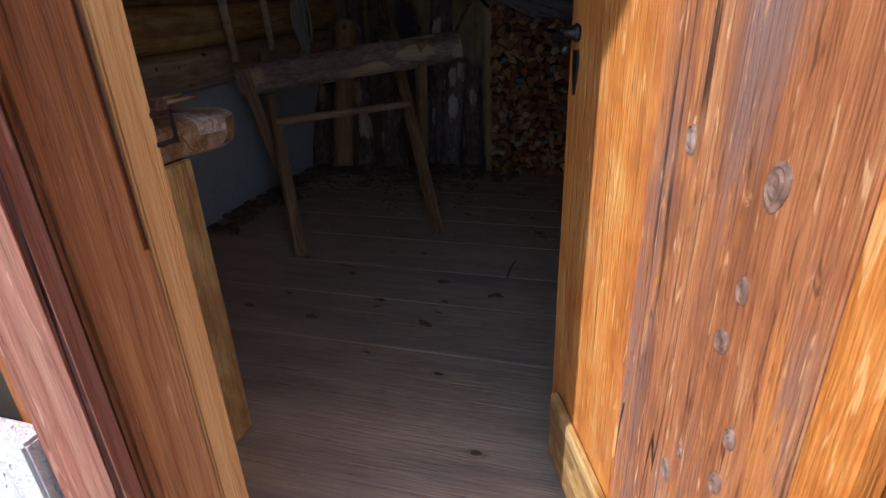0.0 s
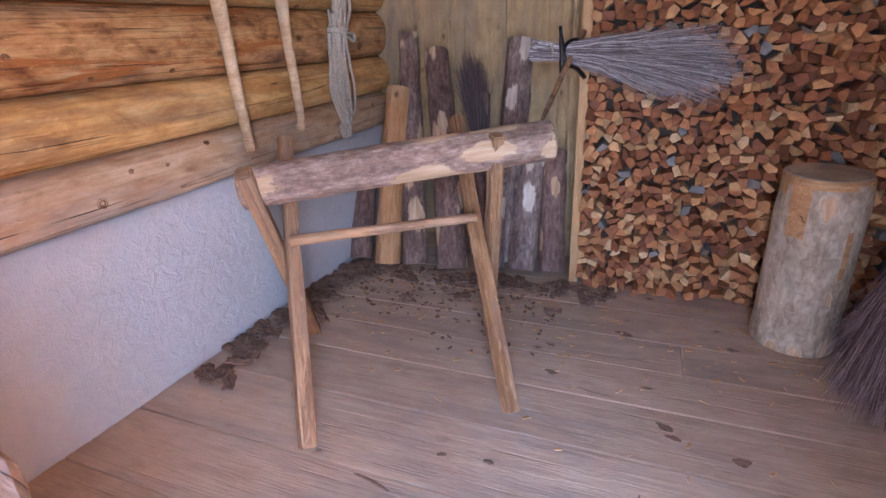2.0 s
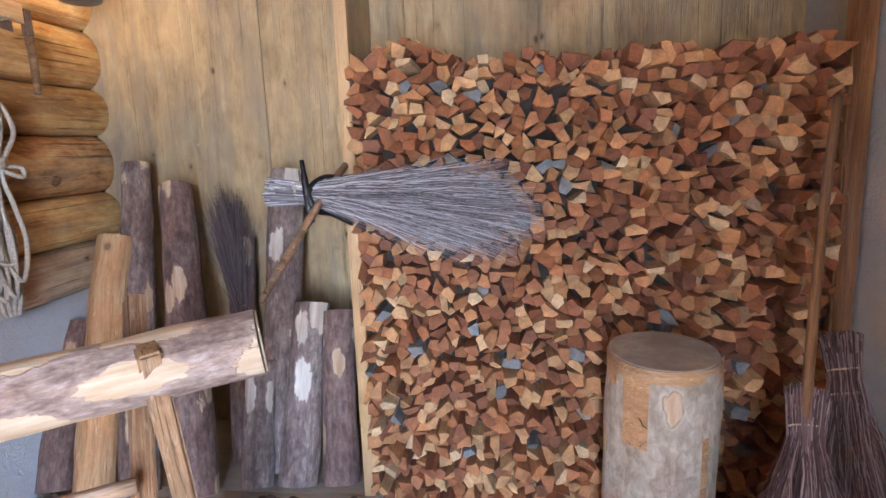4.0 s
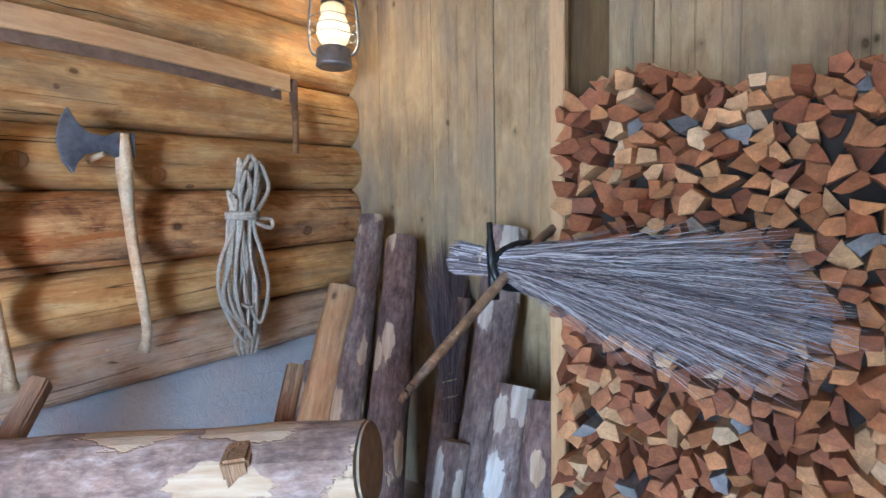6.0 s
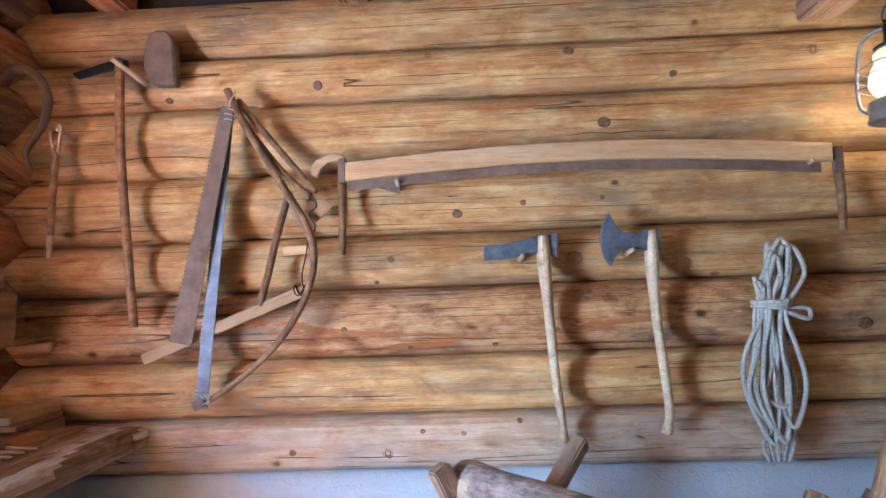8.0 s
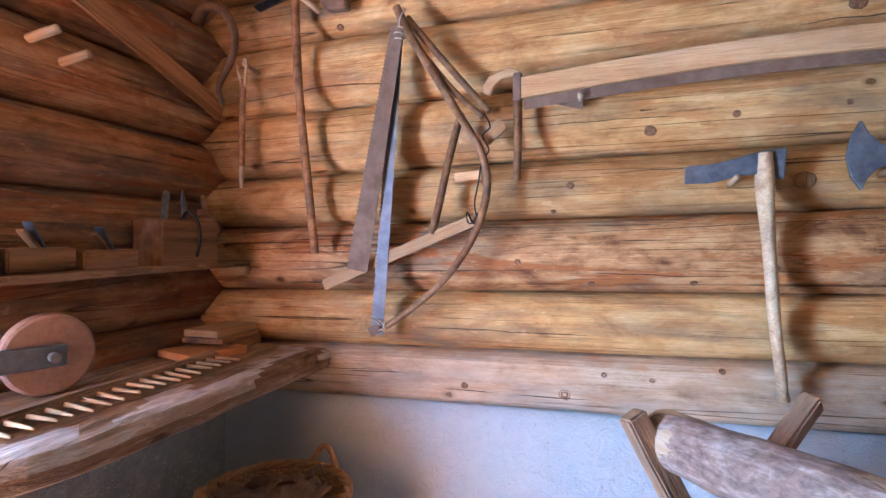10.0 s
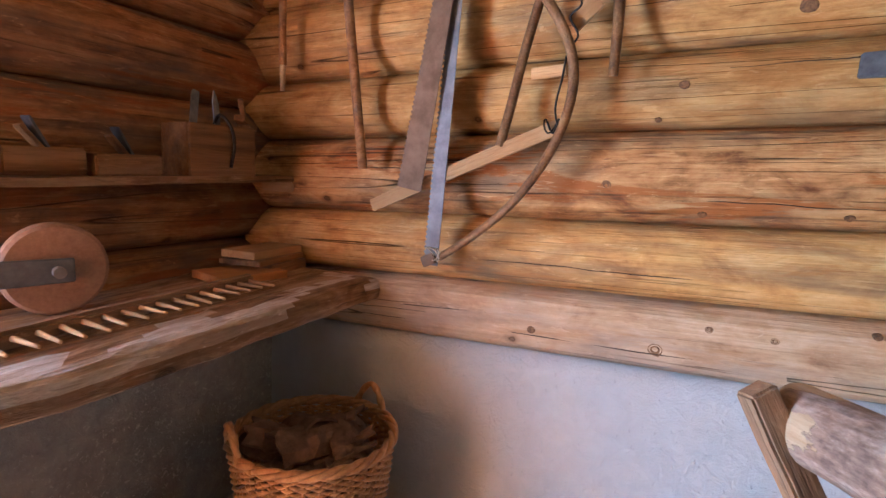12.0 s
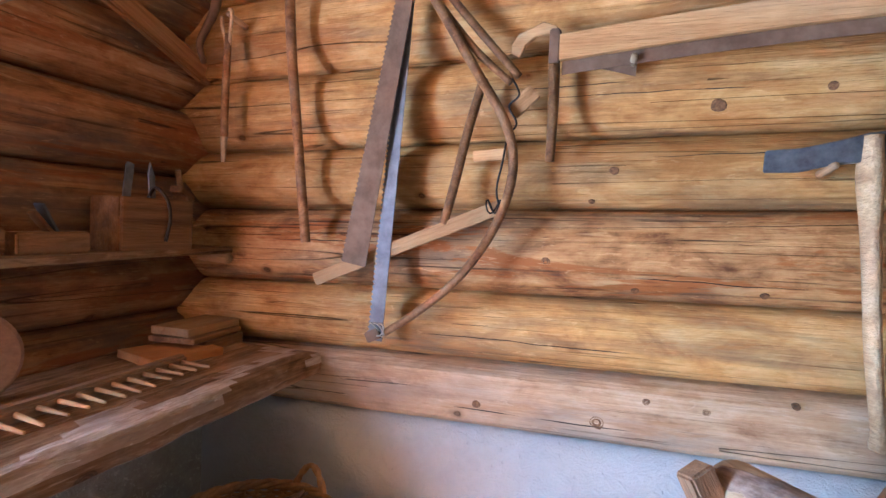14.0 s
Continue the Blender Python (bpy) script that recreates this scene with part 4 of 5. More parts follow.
def firewood_pieces():
    """Split ends: cells between scattered points, loosened and cut to rough three- to five-sided shapes."""
    rf = random.Random(11)
    seeds = []
    z = 0.022
    while z < 1.74:
        x = -0.5 + rf.uniform(0, 0.03)
        while x < 1.09:
            big = 1.0 + 0.12 * min(1.0, max(0.0, x - 0.1))
            if z < pile_top(x):
                seeds.append((x + rf.uniform(-0.014, 0.014), z + rf.uniform(-0.015, 0.015)))
            x += rf.uniform(0.65, 1.4) * 0.046 * big
        z += 0.0395
    out = []
    for i, (x, z) in enumerate(seeds):
        n = rf.choice((3, 3, 4, 4, 4, 4, 5))
        a0, lean, sq = rf.uniform(0, 6.28), rf.gauss(0, 0.6), rf.uniform(0.5, 0.9)
        poly = []
        for k in range(n):
            a = a0 + 6.283 * (k + rf.uniform(-0.22, 0.22)) / n
            r = 0.048 * rf.uniform(0.7, 1.3) * (1.3 if n == 3 else 1.0) * (1.0 + 0.3 * min(1.0, max(0.0, x - 0.05)))
            u, v = r * math.cos(a), r * sq * math.sin(a)
            poly.append((x + u * math.cos(lean) - v * math.sin(lean), z + u * math.sin(lean) + v * math.cos(lean)))
        for j, (a, b) in enumerate(seeds):
            if i != j and abs(a - x) < 0.11 and abs(b - z) < 0.11:
                poly = clip(poly, x + 0.54 * (a - x), z + 0.54 * (b - z), a - x, b - z)
        poly = clip(poly, -0.508, 0, -1, 0)
        poly = clip(poly, 1.085, 0, 1, 0)
        poly = clip(poly, 0, 0.004, 0, -1)
        keep = [poly[k] for k in range(len(poly)) if math.dist(poly[k], poly[k - 1]) > 0.009]
        if len(keep) < 3:
            continue
        while len(keep) > 5:
            keep.pop(rf.randrange(len(keep)))
        cx, cz = sum(p[0] for p in keep) / len(keep), sum(p[1] for p in keep) / len(keep)
        fine = []
        for (a, b), (c, d) in zip(keep, keep[1:] + keep[:1]):
            fine.append((a, b))
            e = math.dist((a, b), (c, d))
            if e > 0.028:
                u, g = rf.uniform(0.3, 0.7), rf.gauss(0, 0.035) * e
                fine.append((a + (c - a) * u - (d - b) / e * g, b + (d - b) * u + (c - a) / e * g))
        out.append((cx, cz, [(a - cx, b - cz) for a, b in fine], rf.gauss(-0.004, 0.03), rf.gauss(0, 0.55), rf.gauss(0.12, 0.55)))
    return out


def billet(bm, poly, dx, dz, dy, ta, tb):
    """A split billet along y with a slanted, rough end."""
    rings = []
    for yy, k in ((0.0, 0.93), (0.003, 1.0), (0.24, 0.96)):
        rings.append([bm.verts.new((dx + x * k, dy + yy + (ta * x + tb * z if yy < 0.1 else 0), dz + z * k)) for x, z in poly])
    n = len(poly)
    for a, b in zip(rings, rings[1:]):
        for k in range(n):
            bm.faces.new((a[k], a[(k + 1) % n], b[(k + 1) % n], b[k]))
    bm.faces.new(rings[0])
    bm.faces.new(rings[-1][::-1])

# ---- lantern ----
lantern = thing("lantern", "lit hurricane lantern hanging on a wire from the ceiling", "lantern", pose(-1.66, 3.96, 1.995))
part("tank", lathe([(0.07, 0), (0.08, 0.006), (0.08, 0.012), (0.076, 0.02), (0.075, 0.075), (0.06, 0.085), (0.05, 0.09)], 28), M_TIN, lantern, "dull tin tank", smooth=True)
m_glow, ntg, bsg = node_mat("lantern_glass")
bsg.inputs["Base Color"].default_value = (0.7, 0.55, 0.3, 1)
bsg.inputs["Roughness"].default_value = 0.2
bsg.inputs["Emission Color"].default_value = (1.0, 0.66, 0.28, 1)
lw = ntg.nodes.new("ShaderNodeTexCoord")
sx = ntg.nodes.new("ShaderNodeSeparateXYZ")
ntg.links.new(lw.outputs["Object"], sx.inputs[0])
gl = ramp(ntg, mth(ntg, "MULTIPLY", sx.outputs[2], 4.0), [(0.36, (0.35, 0.35, 0.35)), (0.55, (1, 1, 1)), (0.75, (0.75, 0.75, 0.75)), (1.0, (0.3, 0.3, 0.3))])
ntg.links.new(mth(ntg, "MULTIPLY", gl, 0.075), bsg.inputs["Emission Strength"])
globe = [(0.042, 0.09), (0.06, 0.11), (0.072, 0.14), (0.07, 0.17), (0.058, 0.205), (0.05, 0.22), (0.054, 0.235), (0.055, 0.25), (0.045, 0.262), (0.035, 0.268)]
chim = part("chimney", lathe(globe, 24), m_glow, lantern, "glowing glass globe", smooth=True)
chim.visible_shadow = False
part("cap", lathe([(0.05, 0.268), (0.052, 0.274), (0.038, 0.283), (0.02, 0.29), (0.019, 0.33), (0.022, 0.345), (0.012, 0.36), (0.018, 0.37)], 20), M_IRON, lantern, smooth=True)
for sg in (-1, 1):
    fr = smooth_path([(sg * 0.074, 0, 0.05), (sg * 0.1, 0, 0.075), (sg * 0.108, 0, 0.14), (sg * 0.1, 0, 0.25), (sg * 0.085, 0, 0.315), (sg * 0.05, 0, 0.345), (sg * 0.015, 0, 0.345)], 5)
    part("frame_tube", sweep(fr, 0.0065, 8), M_TIN, lantern, smooth=True, m=pose(0, 0, 0, 0, 0, 35))
for z, r in ((0.13, 0.1), (0.165, 0.102), (0.2, 0.1)):
    part("guard_wire", sweep([(r * math.cos(a * math.pi / 12), r * math.sin(a * math.pi / 12), z + 0.004 * math.sin(a)) for a in range(25)], 0.0022, 5), M_TIN, lantern, smooth=True)
part("wire_ring", sweep([(0.03 * math.cos(a * math.pi / 12), 0, 0.395 + 0.035 * math.sin(a * math.pi / 12)) for a in range(25)] , 0.0022, 5), M_IRON, lantern, smooth=True)
part("hanging_wire", sweep([(0, 0, 0.43), (0.003, 0.002, 0.6), (0, 0, 0.765)], 0.0022, 5), M_IRON, lantern, smooth=True)

# ---- logs leaning in the alcove ----
def lean_log(p0, p1, r0, r1, mat, seed, label, curve=0.01):
    L = (Vector(p1) - Vector(p0)).length
    ob = part("log", straight(L, r0 * 1.42, r1 * 1.42, 20, 18, 0.09, curve, seed, mat_end=1), [mat, M_END], None, m=along(p0, p1, seed * 40), smooth=False)
    return tagged(ob, label, "log", "logs leaning against the wall")


lean_log((-1.83, 3.66, 0.03), (-1.9, 4.0, 0.64), 0.05, 0.05, M_BARK_DARK, 1, "short dark barked log leaning in the corner")
lean_log((-1.63, 3.63, 0.03), (-1.66, 3.98, 1.035), 0.055, 0.05, M_BARE, 2, "short peeled orange log leaning on the wall")
lean_log((-1.46, 3.67, 0.03), (-1.676, 4.19, 1.34), 0.055, 0.044, M_BARK, 3, "long half-barked log leaning on the wall")
lean_log((-1.22, 3.66, 0.03), (-1.49, 4.19, 1.235), 0.064, 0.052, M_BARK_DARK, 4, "long dark barked log leaning on the wall")
lean_log((-0.985, 3.87, 0.03), (-0.975, 4.26, 1.285), 0.058, 0.056, M_BARK_PALE, 5, "long birch-like log with pale peeled bark")
lean_log((-0.835, 3.77, 0.03), (-0.825, 4.05, 0.715), 0.056, 0.056, M_BARK_PALE, 6, "short log with bark peeling in pale strips", 0.004)
lean_log((-0.655, 3.79, 0.03), (-0.71, 4.05, 0.68), 0.052, 0.048, M_BARK_DARK, 7, "short grey barked log beside the partition", 0.004)
lean_log((-1.0, 3.75, 0.03), (-1.02, 3.93, 0.5), 0.048, 0.045, M_BARK_PALE, 8, "stubby log with white peeled side", 0.003)
lean_log((-1.14, 3.95, 0.03), (-1.22, 4.25, 0.98), 0.045, 0.04, M_BARK_DARK, 9, "thin dark log standing behind the others")


# ---- besoms ----
def besom(name, label, m, length, head, fan, mat, n, seed, handle=0.0, droop=0.0, flatten=1.0, thick=1.0):
    """A birch besom along local x: bound at the origin, brush to +x; a handle may run to -x."""
    rb = random.Random(seed)
    t = thing(name, label, "broom", m)
    verts, faces = [], []
    for i in range(n):
        a, rr = rb.uniform(0, 2 * math.pi), math.sqrt(rb.random())
        y0, z0 = math.cos(a) * rr * head, math.sin(a) * rr * head
        L = length * (0.45 + 0.6 * rb.random() ** 0.55) * (1.0 - 0.18 * rr)
        spread = rr * rb.uniform(0.75, 1.15)
        ye, ze = math.cos(a) * spread * fan + rb.gauss(0, 0.014), math.sin(a) * spread * fan * flatten + rb.gauss(0, 0.014)
        x0 = -rb.uniform(0.04, 0.13)
        tail = 1.0 + 0.5 * (-x0 / 0.13)
        curl, sway = rb.gauss(0, 0.022), rb.gauss(0, 0.022)
        pts = [Vector((x0, y0 * tail, z0 * tail))]
        for k in range(8):
            u = k / 7
            q = u ** 1.15
            wob = 0.005 * math.sin(u * (7 + i % 5) + i)
            pts.append(Vector((L * u, y0 + (ye - y0) * q + sway * u ** 3 + wob, z0 + (ze - z0) * q - droop * u * u + curl * u ** 3 + wob * 0.7)))
        r0 = (0.0008 + 0.0014 * rb.random() ** 1.7) * thick
        base = len(verts)
        for k, p in enumerate(pts):
            r = r0 * (1 - 0.75 * k / 8)
            for j in range(3):
                b = 2 * math.pi * j / 3
                verts.append((p.x, p.y + r * math.cos(b), p.z + r * math.sin(b)))
        for k in range(8):
            for j in range(3):
                q = base + k * 3
                faces.append((q + j, q + (j + 1) % 3, q + 3 + (j + 1) % 3, q + 3 + j))
    me = bpy.data.meshes.new("brush")
    me.from_pydata(verts, [], faces)
    me.materials.append(mat)
    ob = new("brush", me)
    ob.parent = t
    tagged(ob, "dry thin birch twigs", kind="stuff")
    for xb in (-0.035, 0.03, 0.06):
        part("binding", sweep([(xb + 0.002 * k, head * 1.06 * math.cos(k * math.pi / 8), head * 1.06 * math.sin(k * math.pi / 8)) for k in range(18)], 0.0035, 6), M_HANDLE, t, "pale withy binding", smooth=True)
    if handle:
        part("handle", moved(straight(handle, 0.012, 0.014, 10, 10, 0.05, 0.01, seed), pose(0.06, 0, 0, 0, 0, 180)), M_BROWN, t, smooth=True)
    return t


besom("besom", "grey birch-twig besom lying sideways on a branch hook", along((-0.63, 3.575, 1.222), (0.13, 3.52, 1.17)), 0.8, 0.034, 0.155, M_TWIG, 2000, 5, flatten=0.95, droop=0.035, thick=1.2)
besom("besom", "old reddish besom standing with its twigs on the floor", along((0.78, 3.23, 0.58), (0.6, 2.86, 0.0)), 0.74, 0.036, 0.16, M_TWIG_BROWN, 2400, 6, thick=1.7)
stand = bpy.data.objects["besom.001"]
part("handle", straight(0.96, 0.013, 0.012, 10, 10, 0.05, 0.01, 6), M_BROWN, stand, m=along((0.78, 3.23, 0.58), (0.6, 2.86, 0.0)).inverted() @ along((0.765, 3.2, 0.53), (0.92, 3.46, 1.45)), smooth=True)
besom("besom", "worn dark besom leaning in the corner by the wall", along((0.95, 3.38, 0.68), (0.92, 3.1, 0.0)), 0.76, 0.035, 0.12, M_TWIG_BROWN, 1400, 7, thick=1.5)
besom("besom", "dark besom head standing upside down behind the logs", along((-1.17, 4.1, 0.62), (-1.31, 4.27, 1.25)), 0.66, 0.03, 0.085, M_TWIG_DARK, 1200, 8, thick=1.3)

hook = thing("branch_hook", "forked branch fixed to the partition, tied with a black strap", "hook")
part("branch", sweep(smooth_path([(-0.545, 3.77, 1.31), (-0.552, 3.62, 1.25), (-0.575, 3.48, 1.16), (-0.596, 3.3, 1.05), (-0.614, 3.166, 0.962)], 5), [0.013] * 12 + [0.012] * 5 + [0.011, 0.01, 0.009, 0.006], 10, 0.08), M_HORSE, hook, "peeled stick with a pointed end", smooth=True)
part("strap", sweep(smooth_path([(-0.53, 3.755, 1.26), (-0.57, 3.6, 1.27), (-0.6, 3.53, 1.23), (-0.58, 3.53, 1.17), (-0.55, 3.6, 1.15), (-0.53, 3.75, 1.1)], 5), 0.011, 8, 0.1), M_IRON, hook, "black leather strap", smooth=True)
part("strap_end", sweep(smooth_path([(-0.6, 3.53, 1.13), (-0.605, 3.525, 1.22), (-0.62, 3.54, 1.33)], 5), [0.014] * 4 + [0.012] * 4 + [0.008] * 3, 8), M_IRON, hook, smooth=True)


# ---- tools on the log wall ----
WX = -1.835  # depth at which the tools hang


def on_wall(y, z, dx=0.0):
    """A pose on the log wall: local x along +y, local y out of the wall into the room, z up."""
    return Matrix(((0, 1, 0, WX + dx), (1, 0, 0, y), (0, 0, 1, z), (0, 0, 0, 1)))


def stick3(pts, r, mat, parent, label="", flat=1.0, segs=10, name="stick"):
    """A stick given as (y, z, dx) along the wall."""
    path = smooth_path([(WX + d, y, z) for y, z, d in pts], 5)
    rr = r if isinstance(r, (int, float)) else [r[0] + (r[1] - r[0]) * i / (len(path) - 1) for i in range(len(path))]
    return part(name, sweep(path, rr, segs, 0.05, flat), mat, parent, label, smooth=True)


def peg(y, z, parent, L=0.1):
    p = part("peg", straight(L, 0.011, 0.009, 8, 3, 0.05), M_HANDLE, parent, m=along((WX - L + 0.045, y, z), (WX + 0.05, y + 0.004, z + 0.012)), smooth=True)
    return p


def axe(label, handle_pts, r, head, thick, poll):
    t = thing("axe", label, "axe")
    path = smooth_path([(WX + d, y, z) for y, z, d in handle_pts], 6)
    n = len(path) - 1
    part("handle", sweep(path, [r[0] + (r[1] - r[0]) * min(1, 1.2 * i / n) + (0.006 if i > n - 3 else 0) + 0.01 * math.exp(-((i / n - 0.17) / 0.1) ** 2) for i in range(n + 1)], 12, 0.02, 0.62), M_HANDLE, t, "pale ash handle", smooth=True)
    y0, z0 = head[0]
    bm = plate([(y - y0, z - z0) for y, z in head], thick, 0.004)
    for v in bm.verts:
        d = max(0.0, (poll - (v.co.x + y0))) / abs(poll - min(h[0] for h in head))
        v.co.y *= 1.0 - 0.85 * d
    part("axe_head", bm, M_STEEL, t, "blue-grey forged head", on_wall(y0, z0, 0.01))
    return t


ax = axe("long-handled felling axe hanging on wooden pegs on the log wall", [(2.748, 1.62, 0.01), (2.752, 1.5, 0.012), (2.768, 1.3, 0.012), (2.785, 1.1, 0.01), (2.806, 0.93, 0.008), (2.812, 0.858, 0.008)], (0.036, 0.025),
         [(2.522, 1.53), (2.6, 1.532), (2.67, 1.55), (2.73, 1.557), (2.8, 1.54), (2.806, 1.635), (2.74, 1.628), (2.68, 1.61), (2.6, 1.592), (2.524, 1.587)], 0.04, 2.8)
peg(2.665, 1.535, ax)
ax = axe("broad-bladed axe with a curved handle hanging on the log wall", [(3.155, 1.64, 0.01), (3.155, 1.5, 0.012), (3.165, 1.3, 0.012), (3.188, 1.1, 0.01), (3.2, 0.97, 0.008), (3.187, 0.888, 0.008)], (0.03, 0.023),
         [(3.003, 1.5), (2.975, 1.54), (2.962, 1.6), (2.972, 1.66), (2.998, 1.71), (3.02, 1.665), (3.05, 1.635), (3.1, 1.628), (3.13, 1.645), (3.187, 1.645), (3.187, 1.562), (3.13, 1.562), (3.08, 1.575), (3.04, 1.565), (3.015, 1.535)], 0.045, 3.187)
peg(3.075, 1.555, ax)

saw = thing("crosscut_saw", "two-man crosscut saw in a curved wooden blade guard", "saw")
top, bot = [], []
for i in range(25):
    u = i / 24
    zc = 1.874 + (1.925 - 1.874) * u + 0.045 * math.sin(math.pi * u)
    top.append((1.835 * u, zc + 0.036 - 1.874))
    bot.append((1.835 * u, zc - 0.036 - 1.874))
part("blade_guard", plate(bot + top[::-1], 0.022, 0.002), M_PALE, saw, "long bowed strip of planed wood", on_wall(1.993, 1.874, 0.03))
part("saw_blade", plate([(x * 0.98, z - 0.035) for x, z in bot] + [(x * 0.98, z + 0.02) for x, z in bot[::-1]], 0.003), M_SAW, saw, "dull grey steel", on_wall(2.0, 1.874, 0.014))
for yy, z0, z1 in ((1.978, 1.93, 1.557), (3.858, 1.95, 1.63)):
    grip = stick3([(yy, z0 - 0.1, 0.02), (yy + 0.004, (z0 + z1) / 2 - 0.03, 0.022), (yy + 0.002, z1, 0.02)], (0.017, 0.013), M_BROWN, saw, "worn turned handle", name="handle")
    part("ferrule", box(0.03, 0.03, 0.1, 0.004), M_SAW, grip, "dull iron ferrule", on_wall(yy, z0 - 0.05, 0.02))
peg(2.19, 1.825, saw)
peg(3.75, 1.885, saw)
hnd = plate([(-0.11, 0.0), (-0.09, 0.03), (-0.05, 0.045), (-0.02, 0.06), (0.02, 0.045), (0.035, 0.01), (0.02, -0.005), (0.0, 0.025), (-0.04, 0.02), (-0.07, -0.005), (-0.085, -0.04), (-0.11, -0.03)], 0.02, 0.003)
handsaw = thing("hand_saw", "small hand saw with a carved wooden grip behind the crosscut saw", "saw")
part("grip", hnd, M_PALE, handsaw, "carved wooden grip", on_wall(1.96, 1.9, 0.0))
part("blade", plate([(-0.02, 0.03), (0.2, -0.045), (0.2, -0.085), (0.0, -0.03)], 0.003), M_SAW, handsaw, "", on_wall(2.0, 1.88, -0.005))

# bow saw and the flat saw beside it
bow = thing("bow_saw", "old bow saw of a bent branch with a bright toothed blade", "saw")
stick3([(1.527, 2.204, 0.05), (1.58, 2.1, 0.055), (1.68, 1.94, 0.06), (1.775, 1.79, 0.06), (1.85, 1.67, 0.06), (1.882, 1.56, 0.06), (1.868, 1.44, 0.06), (1.81, 1.31, 0.06), (1.72, 1.19, 0.06), (1.6, 1.085, 0.055), (1.495, 1.012, 0.05)], (0.016, 0.012), M_BROWN, bow, "bent brown branch", name="bow")


def toothed(L, w0, w1, teeth, depth):
    a = [(0, w0 / 2), (L, w1 / 2)]
    b = []
    for i in range(teeth):
        u = i / teeth
        w = (w0 + (w1 - w0) * u) / 2
        b += [(L * u, -w), (L * (u + 0.5 / teeth), -w - depth)]
    return plate(a[:1] + a[1:] + [(L, -w1 / 2)] + b[::-1], 0.003)


def wall_line(y0, z0, y1, z1, dx, flip=1):
    """A pose on the wall whose local x runs from one point to the other, local y out of the wall."""
    d = Vector((0, y1 - y0, z1 - z0)).normalized()
    out = Vector((1, 0, 0))
    up = d.cross(out) * flip
    return Matrix(((d.x, out.x, up.x, WX + dx), (d.y, out.y, up.y, y0), (d.z, out.z, up.z, z0), (0, 0, 0, 1)))


part("blade", toothed(1.14, 0.034, 0.046, 70, 0.008), M_SAW_BRIGHT, bow, "bright bare steel with fine teeth", wall_line(1.535, 2.12, 1.462, 1.005, 0.04, -1))
part("lashing", join(sweep([(WX + 0.05 + 0.016 * math.cos(a), 1.47 + 0.03 * math.cos(a * 0.9 + 1), 1.02 + 0.02 * math.sin(a)) for a in [k * 0.5 for k in range(30)]], 0.0028, 5)), M_ROPE, bow, "pale cord", smooth=True)
part("lashing", sweep([(WX + 0.055 + 0.022 * math.cos(a), 1.545 + 0.02 * math.sin(a), 2.12 - 0.002 * k) for k, a in enumerate([k * 0.6 for k in range(24)])], 0.0028, 5), M_ROPE, bow, smooth=True)
part("clamp", box(0.05, 0.02, 0.035, 0.003), M_SAW, bow, m=wall_line(1.455, 1.0, 1.495, 1.02, 0.045))
flat_saw = thing("rip_saw", "broad dark rusty saw blade hung on the wall", "saw")
part("blade", toothed(0.92, 0.05, 0.085, 60, 0.006), M_SAW, flat_saw, "rust-brown steel with fine teeth", wall_line(1.54, 2.13, 1.385, 1.225, 0.062, -1))
part("hanging_cord", sweep(smooth_path([(WX + 0.03, 1.53, 2.12), (WX + 0.07, 1.55, 2.15), (WX + 0.05, 1.56, 2.19), (WX + 0.02, 1.545, 2.21)], 5), 0.003, 6), M_ROPE, flat_saw, "pale hanging cord", smooth=True)
frame_saw = thing("frame_saw", "frame saw of thin brown rods and a pale lath with wire", "saw")
stick3([(1.56, 2.17, 0.02), (1.72, 1.98, 0.03), (1.88, 1.8, 0.03)], (0.014, 0.012), M_BROWN, frame_saw, name="rod")
stick3([(1.6, 2.06, 0.035), (1.75, 1.88, 0.04), (1.86, 1.78, 0.04)], (0.012, 0.011), M_BROWN, frame_saw, name="rod")
stick3([(1.775, 1.8, 0.03), (1.735, 1.64, 0.035), (1.7, 1.48, 0.035), (1.67, 1.365, 0.03)], (0.014, 0.014), M_BROWN, frame_saw, name="rod")
part("lath", moved(box(0.68, 0.014, 0.042, 0.002), pose(0.34, 0, 0)), M_PALE, frame_saw, "pale sawn lath", wall_line(1.225, 1.16, 1.86, 1.428, 0.03, -1))
part("lath", moved(box(0.1, 0.012, 0.032, 0.002), pose(0.05, 0, 0)), M_PALE, frame_saw, "", wall_line(1.752, 1.57, 1.852, 1.578, 0.02, -1))
part("lath", moved(box(0.09, 0.012, 0.05, 0.002), pose(0.045, 0, 0)), M_PALE, frame_saw, "", wall_line(1.86, 1.7, 1.92, 1.755, 0.015, -1))
part("wire", sweep(smooth_path([(WX + 0.05, 1.865, 1.79), (WX + 0.06, 1.89, 1.74), (WX + 0.05, 1.86, 1.71), (WX + 0.055, 1.885, 1.66), (WX + 0.05, 1.86, 1.62), (WX + 0.055, 1.85, 1.55), (WX + 0.05, 1.835, 1.47), (WX + 0.055, 1.85, 1.4), (WX + 0.05, 1.83, 1.38)], 6), 0.003, 6), M_IRON, frame_saw, "twisted iron wire", smooth=True)
part("wire", sweep([(WX + 0.05 + 0.012 * math.cos(k * 0.8), 1.83 + 0.022 * math.cos(k * 0.35), 1.42 + 0.02 * math.sin(k * 0.8)) for k in range(26)], 0.0025, 5), M_IRON, frame_saw, smooth=True)

